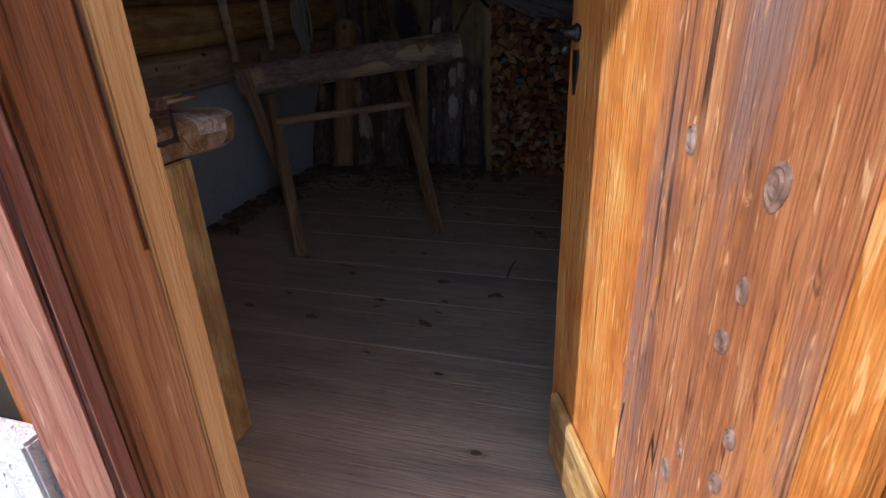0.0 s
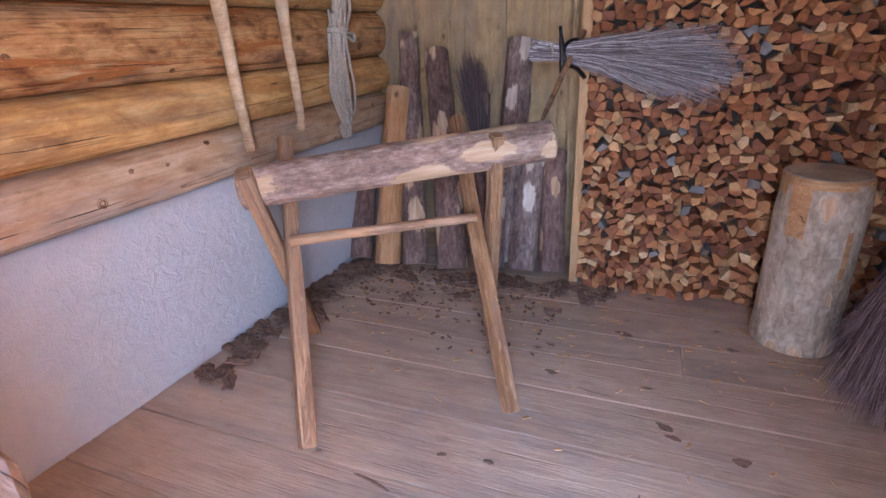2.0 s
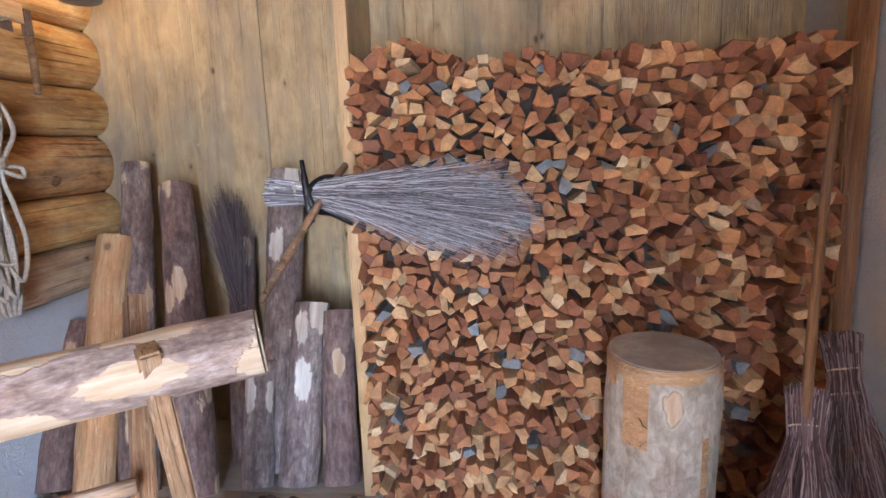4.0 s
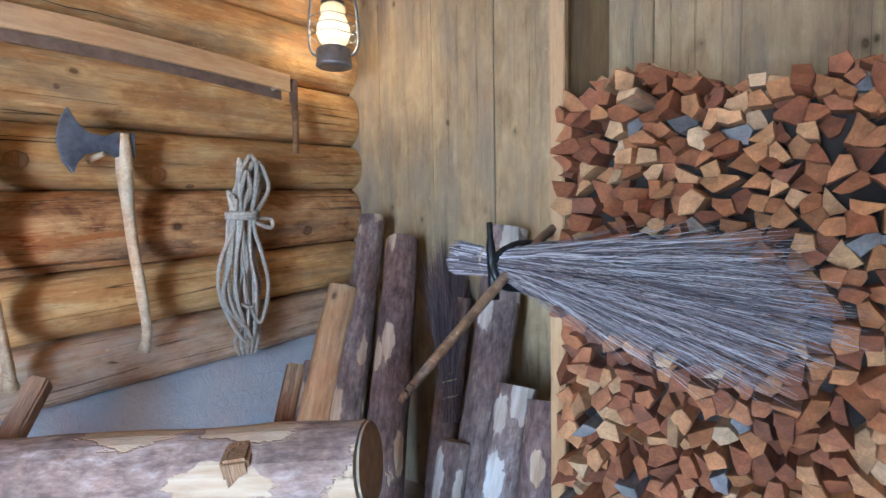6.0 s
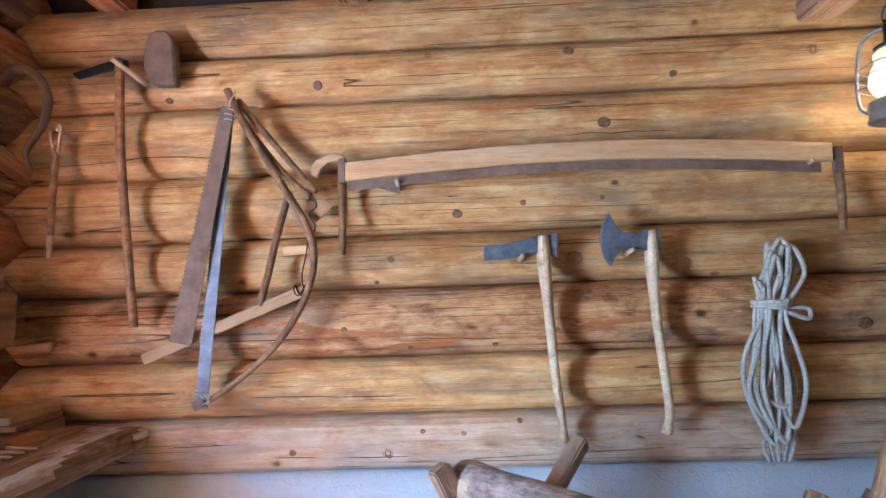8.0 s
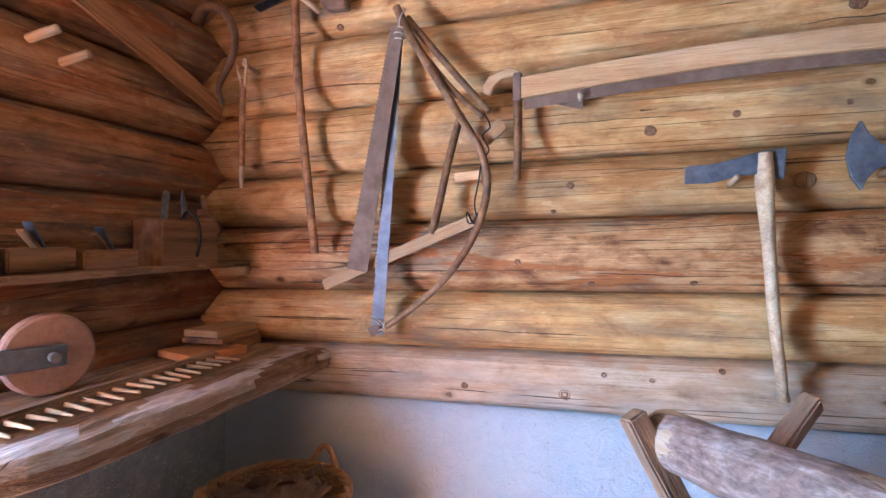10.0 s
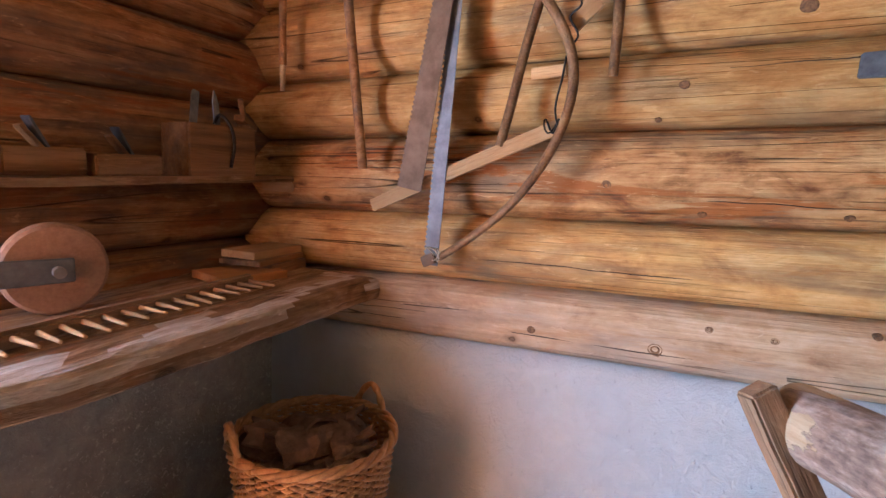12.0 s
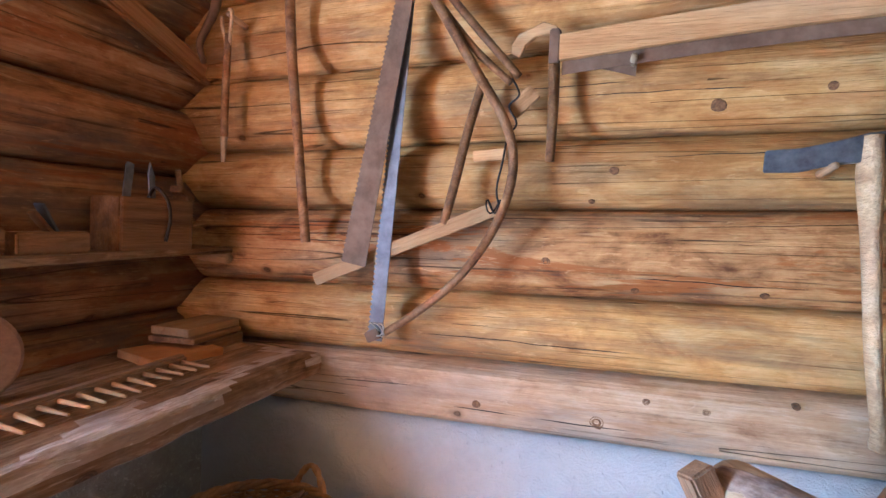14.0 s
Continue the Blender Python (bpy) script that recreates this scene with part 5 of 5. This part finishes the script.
# rope
rope = thing("rope", "coiled grey hemp rope hanging from a peg on the log wall", "rope")
rr = random.Random(21)
for i in range(11):
    a = rr.uniform(-0.06, 0.06)
    w = rr.uniform(0.02, 0.055)
    b = rr.uniform(0.84, 1.0)
    d = rr.uniform(0.01, 0.06)
    top_z = rr.uniform(1.54, 1.6)
    yc = 3.6
    loop = [(d, a - 0.02, top_z - 0.1), (d + 0.02, a * 0.6, top_z), (d, a + 0.03, top_z - 0.08), (d, -0.02 + a * 0.4, 1.34), (d, w * 0.8 + a - 0.03, 1.2), (d, w + a - 0.03, 1.06), (d + 0.01, a * 0.7 - 0.02, b), (d, -w + a - 0.04, 1.04), (d, -w * 0.8 + a - 0.03, 1.18), (d, -0.05 + a * 0.3, 1.33), (d, a - 0.03, top_z - 0.11)]
    loop = [(WX + p + rr.uniform(-0.01, 0.014), yc + q + rr.gauss(0, 0.011), s + rr.gauss(0, 0.012)) for p, q, s in loop]
    part("coil", sweep(smooth_path(loop, 6), 0.0088, 7, 0.14, 1.0, i), M_ROPE, rope, smooth=True)
part("tie", sweep([(WX + 0.035 + 0.05 * math.sin(k * 0.7), 3.575 + 0.062 * math.cos(k * 0.7), 1.35 + 0.0035 * math.sin(k * 1.9) + 0.0009 * k) for k in range(30)], 0.009, 7, 0.1), M_ROPE, rope, smooth=True)
part("loose_loop", sweep(smooth_path([(WX + 0.06, 3.6, 1.34), (WX + 0.07, 3.68, 1.31), (WX + 0.06, 3.69, 1.345), (WX + 0.05, 3.63, 1.35)], 6), 0.009, 7), M_ROPE, rope, smooth=True)
for i in range(5):
    part("strand", sweep(smooth_path([(WX + 0.03, 3.56 + 0.02 * i - 0.03, 1.0), (WX + 0.04, 3.55 + 0.018 * i, 0.92), (WX + 0.03, 3.52 + 0.028 * i, 0.86), (WX + 0.04, 3.535 + 0.016 * i, 0.8)], 5), 0.008, 6, 0.3, 1, i), M_ROPE, rope, smooth=True)
peg(3.61, 1.575, rope)

# hoe, mallet block, goad and yoke bow near the corner
hoe = thing("hoe", "long-handled hoe with a dark iron blade hanging on a peg", "hoe")
stick3([(1.078, 2.345, 0.03), (1.1, 2.0, 0.035), (1.14, 1.65, 0.035), (1.184, 1.282, 0.03)], (0.018, 0.016), M_BROWN, hoe, "smooth brown handle", name="handle")
part("blade", plate([(-0.2, -0.02), (-0.02, 0.035), (0.03, 0.03), (0.03, -0.01), (-0.02, -0.005), (-0.17, -0.045)], 0.012, 0.003), M_IRON, hoe, "dark iron blade", on_wall(1.085, 2.31, 0.03))
part("peg", straight(0.15, 0.012, 0.01, 8, 3, 0.05), M_HANDLE, hoe, "pale wooden peg", along((WX - 0.03, 1.16, 2.262), (WX + 0.09, 1.06, 2.34)), smooth=True)
sheath = part("axe_sheath", plate([(-0.06, 0.03), (-0.05, 0.095), (-0.02, 0.12), (0.03, 0.115), (0.06, 0.07), (0.075, -0.11), (-0.02, -0.105), (-0.06, -0.04)], 0.05, 0.008), M_SAW, None, m=on_wall(1.23, 2.35, 0.0))
tagged(sheath, "dark wooden scraper block hanging high on the wall", "tool")
goad = thing("goad", "short barked stick with a peeled tip and forked hook", "stick")
stick3([(0.832, 2.0, 0.02), (0.83, 1.8, 0.025), (0.826, 1.64, 0.02)], (0.013, 0.014), M_BROWN, goad, "dark barked shaft")
stick3([(0.826, 1.645, 0.02), (0.824, 1.55, 0.02)], (0.013, 0.007), M_HANDLE, goad, "pale whittled tip", name="tip")
part("fork", join(sweep(smooth_path([(WX + 0.02, 0.832, 1.96), (WX + 0.03, 0.815, 2.02), (WX + 0.03, 0.81, 2.06)], 4), 0.007, 6), sweep(smooth_path([(WX + 0.02, 0.836, 1.95), (WX + 0.03, 0.852, 2.03), (WX + 0.04, 0.862, 2.07), (WX + 0.04, 0.85, 2.075)], 4), 0.007, 6)), M_HANDLE, goad, "forked pale hook", smooth=True)
peg(0.846, 2.05, goad)
yoke = part("horn_hook", sweep(smooth_path([(WX + 0.03, 0.6, 2.26), (WX + 0.05, 0.665, 2.305), (WX + 0.05, 0.755, 2.28), (WX + 0.04, 0.8, 2.19), (WX + 0.03, 0.78, 2.09), (WX + 0.02, 0.735, 2.03), (WX + 0.03, 0.715, 1.97), (WX + 0.03, 0.735, 1.905)], 5), [0.028 - 0.0004 * i for i in range(36)], 10, 0.08, 0.7), M_SAW, None, smooth=True)
tagged(yoke, "dark curved horn hook hanging in the corner of the log walls", "hook")

# scythe handle and pegs on the front wall
pole = thing("pole", "long dark flat pole resting on pegs along the log wall", "pole")
p0, p1 = (-0.62, 0.66, 2.34), (-1.87, 0.675, 1.885)
L = math.dist(p0, p1)
part("shaft", moved(box(L, 0.03, 0.075, 0.006, 0.003, 8), pose(L / 2, 0, 0)), M_BROWN, pole, m=along(p0, p1))
for x, z in ((-1.11, 1.925), (-1.21, 1.885), (-0.7, 2.15)):
    part("peg", straight(0.17, 0.016, 0.014, 8, 3, 0.05), M_HANDLE, pole, "pale wooden peg", along((x, 0.55, z), (x - 0.01, 0.71, z + 0.03)), smooth=True)

# ---- shelf and what stands on it ----
shelf = thing("wall_shelf", "thin rough board shelf on the log wall above the workbench", "shelf")
part("board", moved(box(1.36, 0.22, 0.022, 0.003, 0.003, 10), pose(0, 0, 0)), M_BENCH, shelf, m=pose(-1.21, 0.705, 1.222, 0, 1.0, 0))
part("end_peg", straight(0.14, 0.022, 0.02, 10, 3, 0.05), M_PALE, shelf, "sawn peg", along((-1.9, 0.66, 1.205), (-1.885, 0.8, 1.2)), smooth=True)


def plane_tool(label, x, y, L, w, h, m2, wedge=True, rz=0.0):
    t = thing("wood_plane", label, "plane", pose(x, y, 1.234 + h / 2, 0, 1.0, rz), "planes on the shelf")
    part("body", box(L, w, h, 0.006, 0.002, 4), m2, t)
    if wedge:
        part("iron", moved(box(0.006, 0.04, 0.11, 0.002), pose(0.0, 0, h / 2 + 0.025, 0, 28, 0)), M_STEEL, t, "steel blade")
        part("wedge", moved(box(0.01, 0.034, 0.08, 0.002), pose(0.018, 0, h / 2 + 0.02, 0, 40, 0)), M_BROWN, t)
    return t


plane_tool("small pale wooden hand plane on the shelf", -1.275, 0.73, 0.2, 0.06, 0.062, M_HORSE)
plane_tool("long brown wooden hand plane on the shelf", -1.06, 0.72, 0.2, 0.062, 0.07, M_BROWN)
plane_tool("worn wooden hand plane at the shelf's end", -0.82, 0.72, 0.26, 0.062, 0.068, M_BROWN)
crate = thing("tool_box", "square wooden box with iron tools sticking out of its top", "box", pose(-1.58, 0.72, 1.238, 0, 0, -8))
for dx, dy, sx2, sy2 in ((0, 0.075, 0.24, 0.014), (0, -0.075, 0.24, 0.014), (-0.115, 0, 0.014, 0.14), (0.115, 0, 0.014, 0.14)):
    part("side", box(sx2, sy2, 0.165, 0.002), M_BROWN, crate, m=pose(dx, dy, 0.083))
part("bottom", box(0.216, 0.135, 0.012, 0.001), M_BROWN, crate, m=pose(0, 0, 0.008))
part("iron", plate([(-0.012, -0.16), (0.012, -0.16), (0.014, 0.1), (0.008, 0.11), (-0.012, 0.105)], 0.005), M_STEEL, crate, "flat steel iron", pose(0.07, 0.02, 0.165, 0, -6, 0))
part("iron", plate([(-0.01, -0.16), (0.012, -0.16), (0.016, 0.08), (0.004, 0.115), (-0.014, 0.07)], 0.005), M_STEEL, crate, "", pose(-0.01, 0.03, 0.165, 0, 6, 20))
part("hook_iron", sweep(smooth_path([(-0.02, 0.085, 0.03), (-0.03, 0.092, 0.1), (-0.02, 0.09, 0.16), (0.0, 0.06, 0.2), (0.0, 0.02, 0.16)], 5), 0.006, 6), M_IRON, crate, smooth=True)
sp = thing("wooden_spool", "small wooden clamp on top of the tool box", "clamp", pose(-1.76, 0.7, 1.43, 0, 0, 25))
part("bar", box(0.13, 0.04, 0.025, 0.003), M_BROWN, sp, m=pose(0, 0, 0, 0, -12, 0))
part("screw", moved(straight(0.12, 0.012, 0.01, 8, 3, 0.03), pose(0, 0, -0.03, 0, -65, 0)), M_BROWN, sp, smooth=True)
part("post", box(0.05, 0.05, 0.19, 0.003), M_BROWN, sp, m=pose(0.0, 0, -0.1))

# ---- on the workbench ----
rake = thing("rake_head", "wooden hay rake with pale pegs lying on the workbench", "rake")
p0, p1 = (-0.72, 0.995, 0.911), (-1.53, 0.95, 0.915)
L = math.dist(p0, p1)
part("bar", moved(box(L, 0.036, 0.04, 0.009, 0.003, 12), pose(L / 2, 0, 0)), M_BENCH, rake, "dark worn bar", along(p0, p1))
for i in range(17):
    u = 0.03 + 0.94 * i / 16
    b = Vector(p0).lerp(Vector(p1), u)
    part("tine", straight(0.115, 0.007, 0.004, 8, 3, 0.08, 0.0, i), M_PALE, rake, "pale whittled peg", along(b + Vector((0, 0.01, 0.002)), b + Vector((0.012 + 0.004 * math.sin(i * 2.3), 0.115, 0.004 + 0.003 * math.sin(i)))), smooth=True)

wheel = thing("grindstone", "round reddish grindstone on an iron axle on the bench", "grindstone", pose(-1.035, 0.8, 1.006, 87, 0, -18))
part("stone", lathe([(0.0, -0.022), (0.106, -0.022), (0.114, -0.017), (0.116, 0), (0.114, 0.017), (0.106, 0.022), (0.0, 0.022)], 48), plain("sandstone", (0.24, 0.14, 0.1), (0.35, 0.22, 0.155), 0.9, scale=60), wheel, "fine reddish stone")
part("axle", lathe([(0.014, -0.06), (0.014, 0.03), (0.02, 0.031), (0.02, 0.042), (0.013, 0.046)], 16), M_TIN, wheel)
part("crank", plate([(-0.035, -0.03), (0.22, -0.036), (0.22, 0.032), (-0.035, 0.03)], 0.012, 0.003), M_BLUE_IRON, wheel, "flat blue-grey iron bar", pose(0, 0, -0.034, 90, 0, 0))

for x, y, z, a, b, c, r, mt, lb in ((-1.6, 0.83, 0.898, 0.24, 0.2, 0.05, -14, M_JAMB_NEW, "thick orange wood offcut lying on the workbench"),
                                   (-1.74, 0.8, 0.946, 0.27, 0.17, 0.018, 8, M_BROWN, "thin dark offcut in a small stack on the bench"),
                                   (-1.75, 0.79, 0.97, 0.26, 0.15, 0.026, 3, M_PALE, "pale planed offcut on top of a small stack"),
                                   (-1.76, 1.0, 0.884, 0.16, 0.06, 0.024, -20, M_PALE, "short pale offcut lying near the bench edge"),
                                   (-1.77, 0.8, 0.905, 0.2, 0.18, 0.06, 5, M_BROWN, "dark square offcut under a small stack")):
    ob = part("offcut", box(a, b, c, 0.002, 0.001), mt, None, m=pose(x, y, z, 0, 0, r))
    tagged(ob, lb, "offcut", "offcuts on the bench")
rs = random.Random(33)
sh = []
for i in range(900):
    x, y = rs.uniform(-1.85, -0.72), rs.uniform(0.65, 0.94)
    sh.append(moved(box(rs.uniform(0.006, 0.02), rs.uniform(0.003, 0.007), 0.002, 0), pose(x, y, 0.876, rs.uniform(-20, 20), rs.uniform(-20, 20), rs.uniform(0, 180))))
shav = part("wood_shavings", join(*sh), M_PALE)
tagged(shav, "fine pale wood shavings scattered over the workbench", "shavings", kind="stuff")

# ---- basket ----
basket = thing("basket", "round two-handled wicker basket full of bark pieces", "basket", pose(-1.553, 1.188, 0))


def weave_r(z):
    return 0.19 + 0.06 * (z / 0.43) ** 0.8


rows_b = []
for i in range(40):
    z = 0.01 + i * 0.0108
    rows_b.append(sweep([((weave_r(z) + 0.006 * (-1) ** (k // 2 + i) * (k % 2)) * math.cos(2 * math.pi * k / 144), (weave_r(z) + 0.006 * (-1) ** (k // 2 + i) * (k % 2)) * math.sin(2 * math.pi * k / 144), z + 0.0015 * math.sin(k * 0.21 + i)) for k in range(145)], 0.0058, 5))
ob = part("weave", join(*rows_b), M_WICKER, basket, "woven brown willow rods", smooth=True)
ob["kind"] = "stuff"
for i in range(36):
    a = 2 * math.pi * (2 * i + 0.5) / 72
    part("stake", sweep([(weave_r(z) * math.cos(a), weave_r(z) * math.sin(a), z) for z in (0.0, 0.2, 0.44)], 0.006, 6), M_WICKER, basket, smooth=True)
for j in range(3):
    part("rim", sweep([((0.252 + 0.009 * math.cos(k * 0.6 + j * 2.1)) * math.cos(2 * math.pi * k / 90), (0.252 + 0.009 * math.cos(k * 0.6 + j * 2.1)) * math.sin(2 * math.pi * k / 90), 0.445 + 0.009 * math.sin(k * 0.6 + j * 2.1)) for k in range(91)], 0.009, 6), M_WICKER, basket, "twisted willow rim", smooth=True)
for a0 in (168, -31):
    for j in range(2):
        pts = []
        for k in range(13):
            u = k / 12
            a = radians(a0 - 16 + 32 * u)
            pts.append((0.255 * math.cos(a) + 0.005 * math.cos(k * 1.3 + j * 3), 0.255 * math.sin(a) + 0.005 * math.sin(k * 1.3 + j * 3), 0.44 + 0.09 * math.sin(math.pi * u)))
        part("handle", sweep(pts, 0.009, 7), M_WICKER, basket, "twisted willow handle", smooth=True)
part("bottom", lathe([(0.0, 0.004), (0.185, 0.004), (0.185, 0.014), (0.0, 0.014)], 24), M_WICKER, basket)


def bark_bit(a, b, c, seed):
    """A curled, ragged piece of bark."""
    rk = random.Random(seed)
    bm = bmesh.new()
    nx, ny = 7, 5
    for side in (0, 1):
        for i in range(nx + 1):
            for j in range(ny + 1):
                u, v = i / nx - 0.5, j / ny - 0.5
                e = 1 + 0.25 * noise.noise(Vector((seed * 3 + u * 4, v * 4, 0)))
                bm.verts.new((a * u * e, b * v * e, c * (1 - 4 * v * v) + side * 0.009 + 0.012 * noise.noise(Vector((u * 6, v * 6, seed)))))
    bm.verts.ensure_lookup_table()
    n = (nx + 1) * (ny + 1)
    def idx(s, i, j): return bm.verts[s * n + i * (ny + 1) + j]
    for i in range(nx):
        for j in range(ny):
            bm.faces.new((idx(1, i, j), idx(1, i + 1, j), idx(1, i + 1, j + 1), idx(1, i, j + 1)))
            bm.faces.new((idx(0, i, j), idx(0, i, j + 1), idx(0, i + 1, j + 1), idx(0, i + 1, j)))
    for i in range(nx):
        bm.faces.new((idx(0, i, 0), idx(0, i + 1, 0), idx(1, i + 1, 0), idx(1, i, 0)))
        bm.faces.new((idx(0, i, ny), idx(1, i, ny), idx(1, i + 1, ny), idx(0, i + 1, ny)))
    for j in range(ny):
        bm.faces.new((idx(0, 0, j), idx(1, 0, j), idx(1, 0, j + 1), idx(0, 0, j + 1)))
        bm.faces.new((idx(0, nx, j), idx(0, nx, j + 1), idx(1, nx, j + 1), idx(1, nx, j)))
    bmesh.ops.recalc_face_normals(bm, faces=bm.faces)
    return bm


rs = random.Random(44)
for i in range(26):
    a, r = rs.uniform(0, 6.28), 0.15 * math.sqrt(rs.random())
    z = 0.3 + 0.13 * i / 25 + 0.03 * (1 - r / 0.15)
    ob = part("bark_piece", bark_bit(rs.uniform(0.16, 0.27), rs.uniform(0.09, 0.16), rs.uniform(0.01, 0.03), i), M_CHIP, None, m=pose(-1.553 + r * math.cos(a), 1.188 + r * math.sin(a), z, rs.uniform(-28, 28), rs.uniform(-28, 28), rs.uniform(0, 360)))
    tagged(ob, "ragged brown piece of bark lying in the basket", "bark", "bark in the basket")

# bark and chips on the floor along the walls
bits = []
for i in range(150):
    u = rs.random()
    if u < 0.5:
        x, y = -1.9 + abs(rs.gauss(0, 0.1)) + 0.03, rs.uniform(2.3, 3.6)
    else:
        x, y = rs.uniform(-1.85, -0.3), 3.66 - abs(rs.gauss(0, 0.14))
    k = 1.0 if u < 0.75 else 0.5
    bits.append(moved(bark_bit(rs.uniform(0.05, 0.16) * k, rs.uniform(0.03, 0.08) * k, 0.006, i + 100), pose(x, y, 0.004 + rs.random() * 0.012, rs.uniform(-6, 6), rs.uniform(-6, 6), rs.uniform(0, 360))))
heap = part("bark_litter", join(*bits), M_CHIP)
tagged(heap, "dark bark litter on the floor along the walls", "bark litter", kind="stuff")
chips = []
for i in range(260):
    x, y = rs.uniform(-1.8, 0.8), 3.66 - abs(rs.gauss(0, 0.55))
    chips.append(moved(box(rs.uniform(0.008, 0.035), rs.uniform(0.004, 0.012), 0.004, 0), pose(x, y, 0.003, rs.uniform(-8, 8), rs.uniform(-8, 8), rs.uniform(0, 180))))
dust = []
for i in range(450):
    x, y = rs.uniform(-1.85, -0.55), 3.68 - abs(rs.gauss(0, 0.32))
    dust.append(moved(box(rs.uniform(0.006, 0.03), rs.uniform(0.005, 0.016), 0.004, 0), pose(x, y, 0.003, rs.uniform(-8, 8), rs.uniform(-8, 8), rs.uniform(0, 180))))
tagged(part("bark_crumbs", join(*dust), M_CHIP), "brown bark crumbs on the floor behind the sawhorse", "bark litter", kind="stuff")
cp = part("wood_chips", join(*chips), M_PALE)
tagged(cp, "small pale wood chips strewn over the floor", "wood chips", kind="stuff")

# ---- the stacked firewood ----
stack = tagged(thing("firewood_stack", "tall stack of split reddish firewood between partition and wall", "firewood"), "")
pieces = firewood_pieces()
pieces.sort(key=lambda p: abs(p[0] - 0.1) + abs(p[1] - 1.15))
near, rest = pieces[:300], pieces[300:]
for cx, cz, poly, dy, ta, tb in near:
    bm = bmesh.new()
    billet(bm, poly, 0, 0, 0, ta, tb)
    bmesh.ops.recalc_face_normals(bm, faces=bm.faces)
    part("billet", bm, M_FIREWOOD, stack, m=pose(cx, 3.715 + dy, cz))
bm = bmesh.new()
for cx, cz, poly, dy, ta, tb in rest:
    billet(bm, poly, cx, cz, 3.715 + dy, ta, tb)
bmesh.ops.recalc_face_normals(bm, faces=bm.faces)
ob = part("stacked_wood", bm, M_FIREWOOD_REST, stack)
ob["kind"] = "stuff"
# Added box: the shade between the billets is put into its colour.
part("stack_core", moved(box(1.56, 0.3, 1.6, 0), pose(0.29, 3.95, 0.8)), M_DARKGAP, stack, "near-black box painted as the shade inside the stack")
rs = random.Random(55)
bm = bmesh.new()
for i in range(150):
    x = rs.uniform(-0.46, 1.05)
    y = rs.uniform(3.74, 3.86)
    r = rs.uniform(0.022, 0.036)
    n = rs.choice((3, 4, 4, 5))
    a0 = rs.uniform(0, 6.28)
    poly = [(r * rs.uniform(0.7, 1.2) * math.cos(a0 + 6.283 * k / n), r * 0.8 * math.sin(a0 + 6.283 * k / n)) for k in range(n)]
    billet(bm, poly, x, pile_top(x) + rs.uniform(-0.03, 0.035), y, rs.uniform(-0.3, 0.3), rs.uniform(-0.3, 0.3))
bmesh.ops.recalc_face_normals(bm, faces=bm.faces)
ob = part("top_wood", bm, M_FIREWOOD_REST, stack)
ob["kind"] = "stuff"
